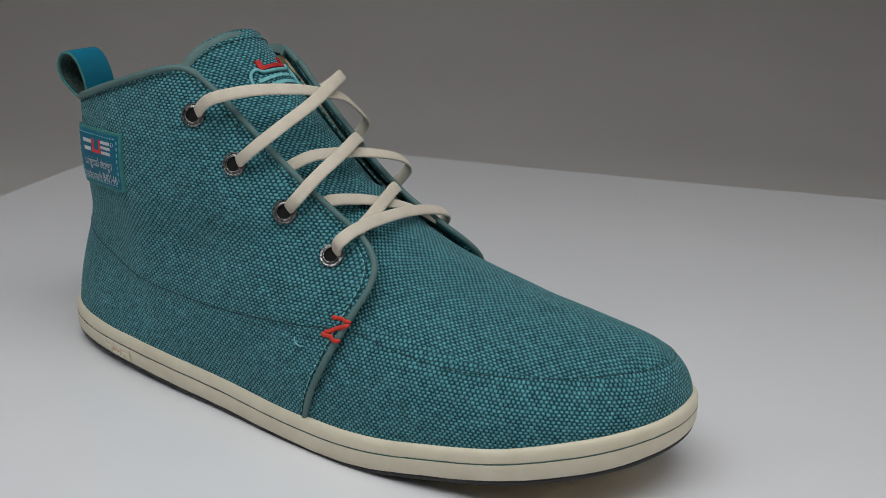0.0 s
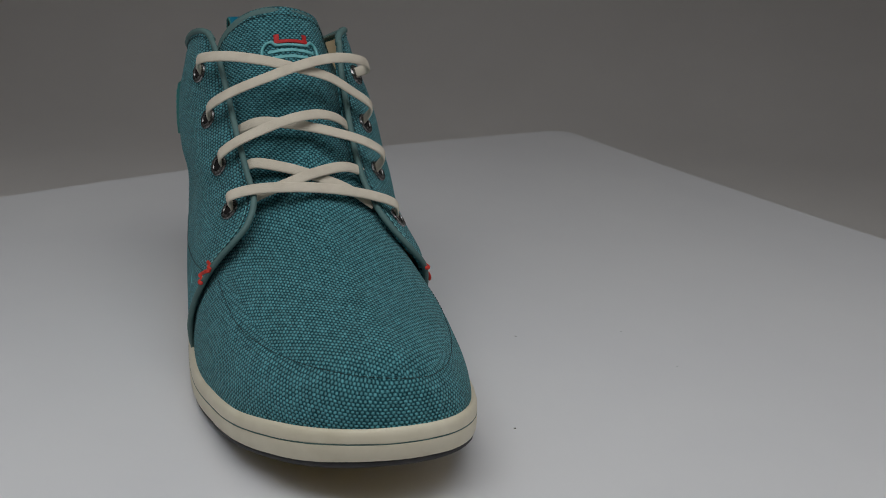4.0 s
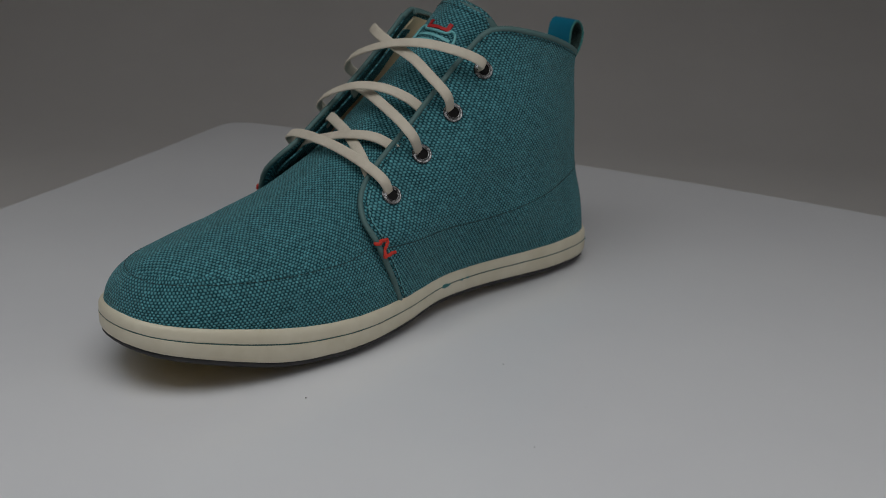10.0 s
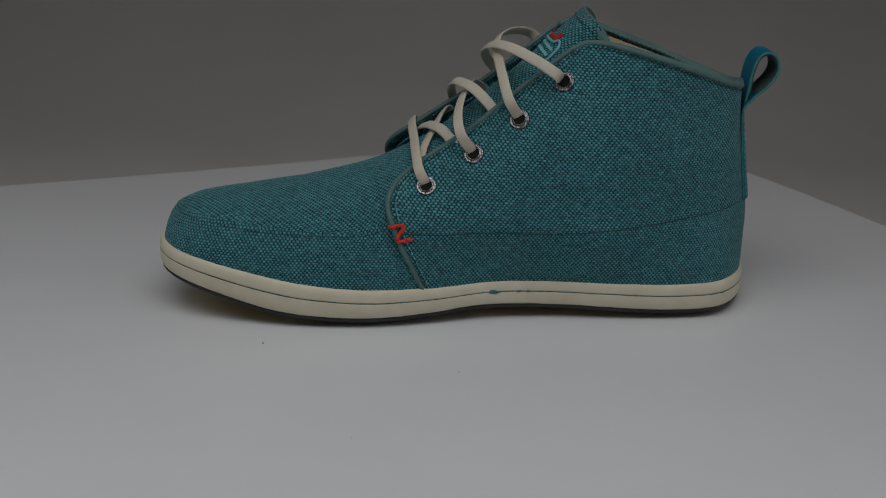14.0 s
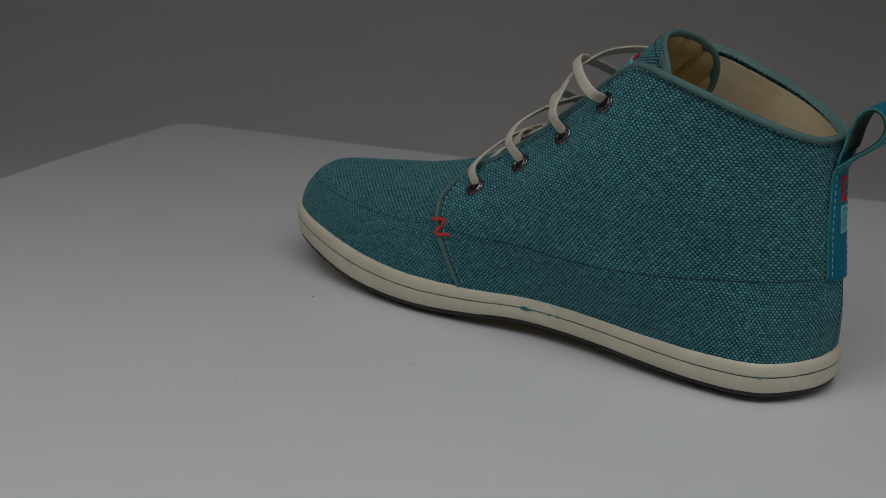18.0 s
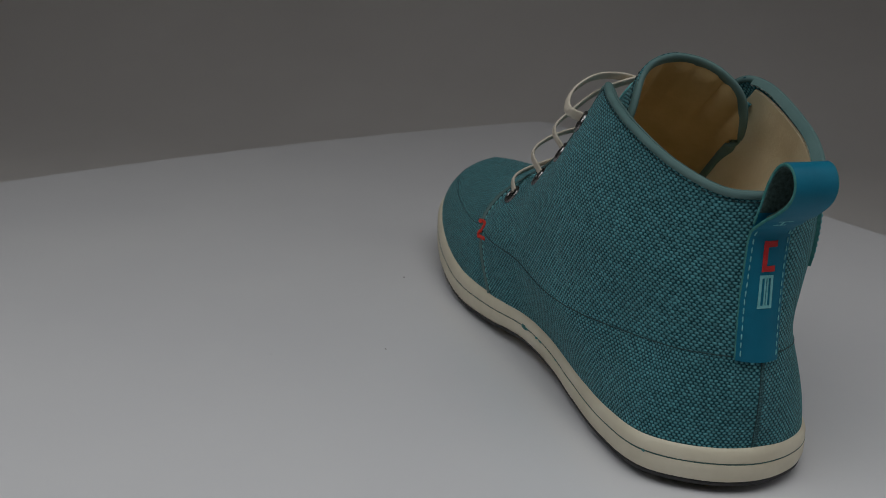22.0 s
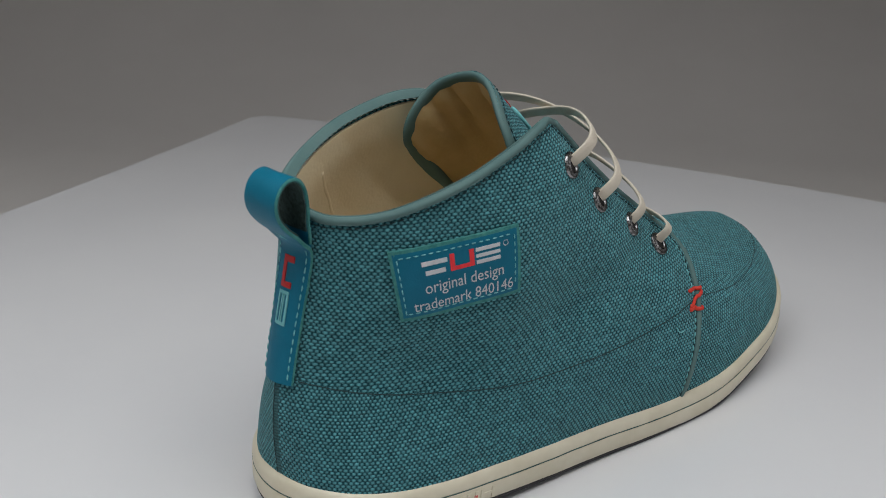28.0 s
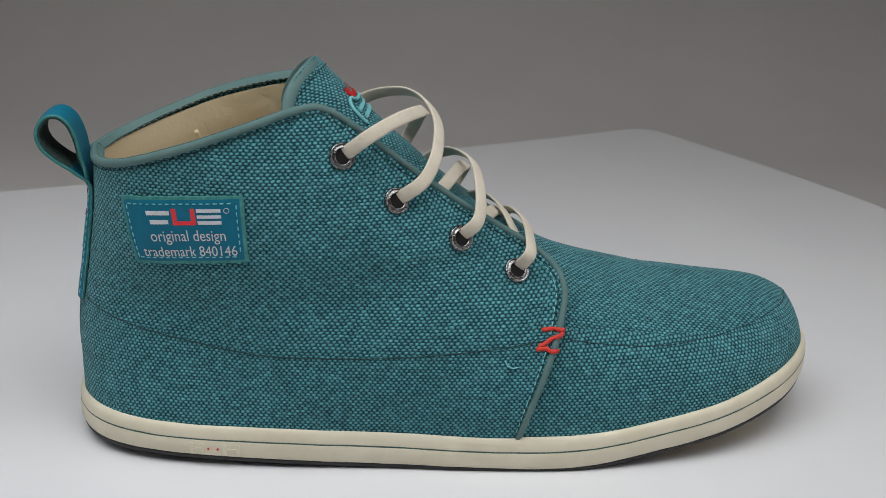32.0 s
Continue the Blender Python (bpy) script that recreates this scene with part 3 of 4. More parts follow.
def arc_uv(g, follow=0.7):
    mid = g.shape[1] // 2
    across = np.linalg.norm(np.diff(g, axis=1), axis=2)
    u = np.hstack([np.zeros((g.shape[0], 1)), np.cumsum(across, axis=1)])
    u -= u[:, mid : mid + 1]
    along = np.linalg.norm(np.diff(g, axis=0), axis=2)
    v = np.vstack([np.zeros((1, g.shape[1])), np.cumsum(along, axis=0)])
    return np.stack([u, follow * v + (1 - follow) * v[:, mid : mid + 1]], 2)


SEAM_OUT = [(0.003, -0.0110, 0.0580), (0.014, -0.0270, 0.0560), (0.034, -0.0370, 0.0528), (0.060, -0.0420, 0.0490),
            (0.085, -0.0455, 0.0475), (0.110, -0.0480, 0.0475), (0.140, -0.0500, 0.0492), (0.168, -0.0500, 0.0520),
            (0.186, -0.0480, 0.0545)]
SEAM_IN = [(0.0035, 0.0080, 0.0575), (0.014, 0.0210, 0.0565), (0.035, 0.0330, 0.0550), (0.065, 0.0420, 0.0522),
           (0.095, 0.0465, 0.0500), (0.125, 0.0490, 0.0490), (0.155, 0.0505, 0.0490), (0.186, 0.0510, 0.0490)]
SEAM_TOE = [(0.193, -0.0460, 0.0555), (0.2102, -0.0460, 0.0540), (0.2373, -0.0395, 0.0500), (0.2689, -0.0235, 0.0485),
            (0.292, -0.0060, 0.0510), (0.302, 0.0120, 0.0525), (0.300, 0.0270, 0.0525), (0.288, 0.0375, 0.0515),
            (0.265, 0.0460, 0.0495), (0.241, 0.0500, 0.0475), (0.210, 0.0520, 0.0475), (0.194, 0.0525, 0.0520)]

AROUND = spline(OUTLINE, 1400, closed=True)
LENGTH = np.linalg.norm(AROUND - np.roll(AROUND, 1, 0), axis=1).sum()


def around(points, inner=False):
    """How far round the sole's outline the points lie, from the heel over the outer side."""
    p = np.asarray(points, float).reshape(-1, 3)
    k = np.array([((AROUND - q[:2]) ** 2).sum(1).argmin() for q in p])
    s = k * LENGTH / len(AROUND)
    # refine within the nearest step
    t = np.roll(AROUND, -1, 0) - np.roll(AROUND, 1, 0)
    t /= np.linalg.norm(t, axis=1, keepdims=True)
    s = s + ((p[:, :2] - AROUND[k]) * t[k]).sum(1)
    return np.where((s < 0.15) & inner, s + LENGTH, s)


def low_weave(g, inner=False):
    """Weave that follows the sole below the seam: its UV, and which faces lie there."""
    nu, nv = g.shape[:2]
    s = around(g, inner).reshape(nu, nv)
    rows = np.vstack([np.array(SEAM_OUT), np.array(SEAM_TOE), np.array(SEAM_IN)[::-1]])
    at = around(rows)
    order = np.argsort(at)
    c = 0.25 * (g[:-1, :-1] + g[1:, :-1] + g[:-1, 1:] + g[1:, 1:])
    seam = np.interp(around(c, inner), at[order], rows[order, 2]).reshape(nu - 1, nv - 1)
    return np.stack([1.12 * s, 1.0 * g[:, :, 2]], 2), c[:, :, 2] < seam


def upper(shoe):
    q_out = sheet("outer_quarter", GRID_OUT, CANVAS, shoe, 0.0020, plan_uv(GRID_OUT), "teal woven canvas outer quarter", 1, low_weave(GRID_OUT))
    q_in = sheet("inner_quarter", GRID_IN, CANVAS, shoe, 0.0020, plan_uv(GRID_IN), "teal woven canvas inner quarter", -1, low_weave(GRID_IN, True))
    vamp = sheet("vamp", VAMP, CANVAS, shoe, 0.0016, arc_uv(VAMP, 0.05)[:, :, ::-1], "teal woven canvas vamp with rounded toe", 1, low_weave(VAMP))
    tongue = sheet("tongue", TONGUE, CANVAS, shoe, 0.0014, arc_uv(TONGUE), "padded teal canvas tongue", -1)
    # linings
    for g, out in ((GRID_OUT, 1), (GRID_IN, -1)):
        k, l = np.meshgrid(np.linspace(0, 1, NU), np.linspace(0, 1, NV), indexing="ij")
        slack = 0.0006 * np.sin(23 * k + 6 * l) * np.sin(9 * l + 2) * np.clip((1 - l) / 0.15, 0, 1)
        inner = g - normals(g) * out * (0.0024 + np.abs(slack))[:, :, None]
        panel = sheet("lining", inner[1:-8, 8:-2], LINING, shoe, 0.0012, None, "cream cloth lining", out)
        if out < 0:
            # the heel panel's turned edge
            at = int(0.52 * NU)
            fold = np.array([inner[at - l // 8, l] - normals(g)[at - l // 8, l] * out * 0.0004 for l in range(10, NV - 8)])
            for _ in range(6):
                fold[1:-1] = 0.25 * fold[:-2] + 0.5 * fold[1:-1] + 0.25 * fold[2:]
            sweep("lining_fold", fold, [(1.4 * p, q) for p, q in circle(0.0011, 8)], LINING, panel, "turned edge of the heel lining", up=(0, 1, 0))
    for g, out, owner in ((GRID_OUT, 1, q_out), (GRID_IN, -1, q_in)):
        strip = (g - normals(g) * out * 0.0041)[-12:-2, 28:-6]
        sheet("inner_facing", strip, CANVAS, owner, 0.0008, plan_uv(strip), "teal canvas facing behind the eyelets", out)
    nt = normals(TONGUE)
    a = np.linspace(-1, 1, TONGUE.shape[1])[None, :, None]
    s = np.linspace(0, 1, TONGUE.shape[0])[:, None, None]
    # gathered under the binding: a puffed lining with a few narrow creases that run out downwards
    pleat = np.ones_like(a + s)
    for at, lean, wide, deep, low in ((-0.62, 0.10, 0.050, 0.8, 0.62), (-0.36, -0.06, 0.040, 1.0, 0.45), (-0.14, 0.05, 0.035, 0.6, 0.70),
                                      (0.10, -0.12, 0.060, 1.0, 0.40), (0.30, 0.05, 0.035, 0.9, 0.60), (0.47, 0.10, 0.045, 1.0, 0.50),
                                      (0.70, -0.05, 0.050, 0.7, 0.62)):
        pleat = pleat - deep * np.exp(-(((a - at - lean * (1 - s)) / (wide * (1.6 - 0.6 * s))) ** 2)) * np.clip((s - low) / 0.3, 0, 1)
    pleat = np.clip(pleat, 0, 1) * np.clip((s - 0.30) / 0.5, 0, 1) * (1 - a * a)
    soft = 0.5 + 0.5 * np.sin(6.5 * a - 5 * s)
    back = TONGUE + nt * (0.0018 + 0.0030 * pleat * np.clip((1 - s) / 0.06, 0.25, 1) + 0.0008 * soft * (1 - a * a) * (1 - s))
    sheet("tongue_lining", back[1:-1, 1:-1], TAN, tongue, 0.0006, None, "creased tan cloth tongue lining", 1)
    under = (VAMP - normals(VAMP) * 0.0021)[:-3, 2:-2]
    lap = under[:1] + 1.2 * (under[:1] - under[1:2]) - np.array((0, 0, 0.0006))
    sheet("vamp_lining", np.vstack([lap, under]), TAN, vamp, 0.0008, None, "tan cloth vamp lining", 1)
    r = ring_inset(RING, 0.006)
    verts = [(x, y, z_top(x, y) + 0.004) for x, y in r]
    verts.append((0.14, 0.0, 0.021))
    n = len(r)
    mesh_object("insole", verts, [(i, (i + 1) % n, n) for i in range(n)], LINING, shoe, "cream insole")
    # bindings and piping
    for rim, face, skin in ((RIM_OUT, FACE_OUT, SKIN_OUT), (RIM_IN, FACE_IN, SKIN_IN)):
        edge = spline(list(rim[:-1]) + [0.78 * np.array(rim[-1]) + 0.11 * (np.array(rim[-2]) + np.array(face[-2]))] + list(face[:-1])[::-1], 240)
        cut = int(np.argmin(((edge - np.array(rim[-1])) ** 2).sum(1)))
        collar, front = edge[: cut + 6].copy(), edge[cut + 4 :]
        collar[:, 2] -= 0.0006 * np.clip(np.arange(len(collar))[::-1] / 12.0, 0, 1)
        collar -= np.array([skin.normal(p) for p in collar]) * 0.0007
        sweep("collar_binding", collar, [(1.12 * a, b) for a, b in circle(0.00142, 12, 1.1)], PIPING, shoe, "sage green rolled collar binding", up=(0, 0, 1))
        # the piping stands proud of the quarter's cut edge below the eyelets
        proud = np.clip((0.076 - front[:, 2]) / 0.012, 0, 1) * np.clip((front[:, 2] - 0.011) / 0.007, 0, 1)
        front = front + proud[:, None] * np.array((0.0007, 0.0010 * np.sign(face[0][1]), 0))
        sweep("facing_piping", front, circle(0.00138, 10), PIPING, shoe, "sage green piping along the lacing edge")
    nt = normals(TONGUE)
    run = [(k, 0) for k in range(8, 49)] + [(49, k) for k in range(61)] + [(k, 60) for k in range(48, 7, -1)]
    inward = [TONGUE[max(k - 2, 0), min(max(l, 1), 59)] for k, l in run]
    line = spline([0.65 * TONGUE[k, l] + 0.35 * q + nt[k, l] * 0.0010 for (k, l), q in zip(run, inward)][::3], 150)
    for _ in range(14):
        line[1:-1] = 0.25 * line[:-2] + 0.5 * line[1:-1] + 0.25 * line[2:]
    flat, flat_n = TONGUE.reshape(-1, 3), nt.reshape(-1, 3)
    face = [flat_n[((flat - q) ** 2).sum(1).argmin()] for q in line]
    sweep("tongue_binding", line, [(1.55 * p, 0.85 * q) for p, q in circle(0.0018, 12)], PIPING, tongue, "sage green tongue binding", up=face)
    return q_out, q_in, vamp, tongue


EYELETS = [((0.1063, -0.0424, 0.1261), SKIN_OUT), ((0.1265, -0.0393, 0.1080), SKIN_OUT),
           ((0.1520, -0.0377, 0.0928), SKIN_OUT), ((0.1746, -0.0352, 0.0789), SKIN_OUT),
           ((0.1084, 0.0348, 0.1239), SKIN_IN), ((0.1291, 0.0347, 0.1042), SKIN_IN),
           ((0.1517, 0.0375, 0.0873), SKIN_IN), ((0.1750, 0.0426, 0.0721), SKIN_IN)]


def eyelets(shoe):
    profile = [(0.0031, -0.0010), (0.0030, 0.0005), (0.0032, 0.0012), (0.0036, 0.0013), (0.0039, 0.0009), (0.0047, 0.0008),
               (0.0050, 0.0010), (0.0054, 0.0006), (0.0055, -0.0002)]
    profile = [(0.94 * r, z) for r, z in profile]
    for at, skin in EYELETS:
        c = skin.lay(at, 0.0002)
        m = Vector(skin.normal(c)).to_track_quat("Z", "Y").to_matrix()
        k, verts, faces = 28, [], []
        for r, z in profile:
            for j in range(k):
                a = 2 * math.pi * j / k
                verts.append(Vector(c) + m @ Vector((r * math.cos(a), r * math.sin(a), z)))
        for i in range(len(profile) - 1):
            for j in range(k):
                l = (j + 1) % k
                faces.append((i * k + j, (i + 1) * k + j, (i + 1) * k + l, i * k + l))
        ring = mesh_object("eyelet", verts, faces, METAL, shoe, "dark chrome eyelet with a worn engraved ring")
        # flat disc across the hole, coloured as the shade inside it
        bore_shade = [Vector(c) + m @ Vector((0.0030 * math.cos(2 * math.pi * j / k), 0.0030 * math.sin(2 * math.pi * j / k), 0.00030))
                for j in range(k)]
        mesh_object("bore_shade", bore_shade, [tuple(range(k))], BORE_SHADE, ring)


LACES = {
    "A": [(0.1052, -0.0395, 0.1255), (0.1085, -0.0455, 0.1285), (0.1170, -0.0425, 0.1345), (0.1280, -0.0305, 0.1380),
          (0.1370, -0.0150, 0.1378), (0.1400, 0.0000, 0.1348), (0.1395, 0.0150, 0.1302), (0.1378, 0.0265, 0.1228),
          (0.1352, 0.0365, 0.1143), (0.1315, 0.0395, 0.1065), (0.1285, 0.0340, 0.1035)],
    "B": [(0.1258, -0.0360, 0.1070), (0.1290, -0.0420, 0.1095), (0.1370, -0.0400, 0.1165), (0.1425, -0.0300, 0.1245),
          (0.1445, -0.0120, 0.1322), (0.1412, 0.0050, 0.1370), (0.1340, 0.0205, 0.1378), (0.1226, 0.0342, 0.1338),
          (0.1128, 0.0392, 0.1282), (0.1090, 0.0375, 0.1245), (0.1075, 0.0315, 0.1232)],
    "C": [(0.1512, -0.0345, 0.0920), (0.1535, -0.0405, 0.0942), (0.1585, -0.0370, 0.1000), (0.1605, -0.0270, 0.1075),
          (0.1600, -0.0080, 0.1150), (0.1540, 0.0070, 0.1160), (0.1470, 0.0180, 0.1120), (0.1410, 0.0240, 0.1060),
          (0.1360, 0.0280, 0.1000)],
    "E": [(0.1510, 0.0340, 0.0865), (0.1535, 0.0405, 0.0890), (0.1585, 0.0380, 0.0970), (0.1600, 0.0290, 0.1040),
          (0.1580, 0.0130, 0.1090), (0.1545, -0.0020, 0.1115), (0.1500, -0.0170, 0.1120), (0.1450, -0.0245, 0.1085),
          (0.1390, -0.0295, 0.1030)],
    "F": [(0.1740, -0.0310, 0.0780), (0.1760, -0.0385, 0.0800), (0.1795, -0.0360, 0.0860), (0.1810, -0.0260, 0.0895),
          (0.1820, -0.0100, 0.0905), (0.1815, 0.0080, 0.0890), (0.1805, 0.0260, 0.0850), (0.1790, 0.0390, 0.0795),
          (0.1765, 0.0450, 0.0742), (0.1745, 0.0390, 0.0715)],
    "P": [(0.1570, -0.0300, 0.0890), (0.1625, -0.0235, 0.0960), (0.1670, -0.0110, 0.0955), (0.1705, 0.0020, 0.0925),
          (0.1755, 0.0180, 0.0865), (0.1785, 0.0290, 0.0785)],
    "Q": [(0.1760, -0.0310, 0.0785), (0.1770, -0.0235, 0.0850), (0.1760, -0.0120, 0.0895), (0.1730, 0.0030, 0.0938),
          (0.1675, 0.0170, 0.0945), (0.1620, 0.0260, 0.0905), (0.1570, 0.0320, 0.0850)],
}


def laces(shoe):
    ring = []
    for i in range(12):
        a = 2 * math.pi * i / 12
        ca, sa = math.cos(a), math.sin(a)
        ring.append((0.0027 * math.copysign(abs(ca) ** 0.6, ca), 0.0007 * math.copysign(abs(sa) ** 0.8, sa)))
    axis = np.array((0.118, 0.0, 0.085))
    for key in LACES:
        way = [np.array(p) for p in LACES[key]]
        bends = {}
        for end, first, second, third in ((0, 0, 1, 2), (-1, -1, -2, -3)):
            # comes up through the forward half of its eyelet
            for at, skin in EYELETS:
                c = skin.lay(at, 0.0)
                if np.linalg.norm(way[second] - c) < 0.0085 and np.linalg.norm(way[first] - c) < 0.0075:
                    n = skin.normal(c)
                    run = way[third] - c
                    run = run - n * (run @ n)
                    run /= np.linalg.norm(run)
                    way[first] = c + run * 0.0006 - n * 0.0030
                    way[second] = c + run * 0.0024 + n * 0.0012
                    bends[end] = run
        line = spline(way, 60)
        up = line - axis - np.outer((line - axis) @ np.array((0.74, 0, -0.67)), (0.74, 0, -0.67))
        rise = up / np.linalg.norm(up, axis=1, keepdims=True)
        line = line - 0.0013 * np.sin(np.linspace(0, math.pi, 60))[:, None] * rise
        # where it dives into an eyelet its face turns back with the bend
        up = rise.copy()
        for end, run in bends.items():
            near = np.clip(1 - np.arange(60) / 9.0, 0, 1)[:, None]
            near = near[::-1] if end else near
            up = (1 - near) * up - near * run
        sweep("lace", line, ring, COTTON, shoe, "flat off-white woven cotton lace", up=up)


def dashes(line, lift_r=0.00028, dash=0.0021, gap=0.0009):
    """Short stitches along a dense line."""
    p = np.asarray(line, float)
    far = np.r_[0, np.cumsum(np.linalg.norm(np.diff(p, axis=0), axis=1))]
    out, s = [], 0.0006
    while s + dash < far[-1]:
        want = np.linspace(s, s + dash, 4)
        out.append((np.stack([np.interp(want, far, p[:, k]) for k in range(3)], 1), lift_r))
        s += dash + gap
    return out


def laid(skin, points, n, lift):
    return np.array([skin.lay(p, lift) for p in spline(points, n)])


def beside(line, skin, away, lift=0.0002):
    """A line moved by away metres within the skin, to its rear side."""
    t = np.gradient(line, axis=0)
    t /= np.linalg.norm(t, axis=1, keepdims=True)
    out = []
    for p, d in zip(line, t):
        side = np.cross(skin.normal(p), d)
        out.append(skin.lay(p + side * away, lift))
    return np.array(out)


def stitching(shoe, q_out, q_in, vamp, tongue):
    for seam, skin, owner in ((SEAM_OUT, SKIN_OUT, q_out), (SEAM_IN, SKIN_IN, q_in), (SEAM_TOE, SKIN_VAMP, vamp)):
        line = laid(skin, seam, 150, -0.00005)
        # thin dark tube stands in for shade under the overlapping panel
        sweep("seam", line, circle(0.00012 if owner is vamp else 0.00024, 6), TEALTHREAD_AND_SHADE, owner, "dark teal line painting the shade in the seam's fold")
        joined("seam_stitches", dashes(laid(skin, seam, 150, 0.0001), 0.00026, 0.0018, 0.0012), TEALTHREAD_AND_SHADE, owner)
    for face, skin, owner, sign in ((FACE_OUT, SKIN_OUT, q_out, 1), (FACE_IN, SKIN_IN, q_in, -1)):
        line = spline(face, 160)
        row = beside(line[2:], skin, 0.0032 * sign)
        joined("facing_stitches", dashes(row, 0.00032, 0.0019, 0.0012), TEALTHREAD_AND_SHADE, owner, "dark stitching along the lacing edge")
        row = beside(line[4:78], skin, 0.0046 * sign)
        joined("facing_stitches", dashes(row), AQUA, owner, "pale stitching above the sole")
    for rim, skin, owner, sign in ((RIM_OUT, SKIN_OUT, q_out, -1), (RIM_IN, SKIN_IN, q_in, 1)):
        line = beside(spline(rim, 120)[3:-3], skin, 0.0030 * sign)
        joined("collar_stitches", dashes(line), TEALTHREAD_AND_SHADE, owner, "dark stitches under the collar binding")
        inside = []
        for away in (0.0004, 0.0010, 0.0016, 0.0023):
            row = beside(spline(rim, 120)[1:-5], skin, away * sign, 0.0)
            deep = 0.0032 - 0.0022 * max(0.0, 1 - (away - 0.0004) / 0.0018)
            inside.append([p - skin.normal(p) * deep for p in row])
        band = np.array(inside)
        sheet("inner_binding", band, PIPING, owner, 0.0017, None, "sage binding turned to the inside",
              1 if np.dot(normals(band)[1, 40], skin.normal(band[1, 40])) > 0 else -1)
        runs = [p - skin.normal(p) * 0.0018 for p in 0.9 * band[2] + 0.1 * band[3]]
        joined("inner_stitches", dashes(runs, 0.00020, 0.0013, 0.0015), GREYTHREAD, owner, "white stitches inside the collar")
    line = np.array([SKIN_TONGUE.lay(p, 0.0003) for p in TONGUE[-3, 2:-2]])
    joined("tongue_stitches", dashes(line), TEALTHREAD_AND_SHADE, tongue, "dark stitches under the tongue binding")
    line = laid(SKIN_OUT, HEEL[:4], 60, -0.00005)
    sweep("heel_seam", line, circle(0.00022, 6), TEALTHREAD_AND_SHADE, q_out, "upright heel seam")


def red_stitches(shoe):
    """A red Z of thick thread over the piping on either side; u runs forward across the piping, v up along it."""
    ring = [(1.35 * p, q) for p, q in circle(0.00066, 8)]
    outer = [((-0.0066, 0.0038), (0.0024, 0.0036)), ((0.0025, 0.0026), (-0.0064, -0.0034)), ((-0.0068, -0.0040), (0.0024, -0.0048))]
    inner = [((0.0026, 0.0030), (-0.0056, 0.0040)), ((-0.0056, 0.0034), (0.0014, -0.0040)), ((0.0015, -0.0044), (-0.0070, -0.0040))]
    for skin, face, z, bars in ((SKIN_OUT, FACE_OUT, 0.0548, outer), (SKIN_IN, FACE_IN, 0.0500, inner)):
        edge = spline(face, 240)[:110]
        side = np.sign(face[0][1])
        far = np.r_[0, np.cumsum(np.linalg.norm(np.diff(edge, axis=0), axis=1))]
        mid = far[np.abs(edge[:, 2] - z).argmin()]
        wall = SKIN_VAMP.p[SKIN_VAMP.p[:, 1] * side > 0.02]

        def out_at(points, x, height):
            d = (points[:, 0] - x) ** 2 + (points[:, 2] - height) ** 2
            return (points[d.argmin(), 1] * side) if d.min() < 0.0015**2 else 0.0

        for a, b in bars:
            pts = []
            for s in np.linspace(0, 1, 15):
                u, v = a[0] + (b[0] - a[0]) * s, a[1] + (b[1] - a[1]) * s
                k = int(np.abs(far - mid - v).argmin())
                x, height = edge[k, 0] + u, edge[k, 2]
                r = 0.00155 + 0.0004
                over = side * edge[k, 1] + 0.0010 + math.sqrt(max(0.0, r * r - (u - 0.0007) ** 2)) if abs(u - 0.0007) < r else 0.0
                w = max(over, out_at(skin.p, x, height) + 0.0004, out_at(wall, x, height) + 0.0004)
                pts.append((x, side * (w - (0.0006 if s in (0.0, 1.0) else 0.0)), height))
            sweep("red_stitch", spline(pts, 24), ring, RED, shoe, "thick red thread stitch", up=(0, side, 0.15), taper=0.08)
    # loose end of thread beside the piping
    tail = laid(SKIN_OUT, [(0.1745, -0.05, 0.0445), (0.1722, -0.05, 0.0440), (0.1700, -0.05, 0.0452), (0.1692, -0.05, 0.0470)], 16, 0.0006)
    sweep("loose_thread", tail, circle(0.00030, 6), AQUA, shoe, "pale loose end of thread", taper=0.2)


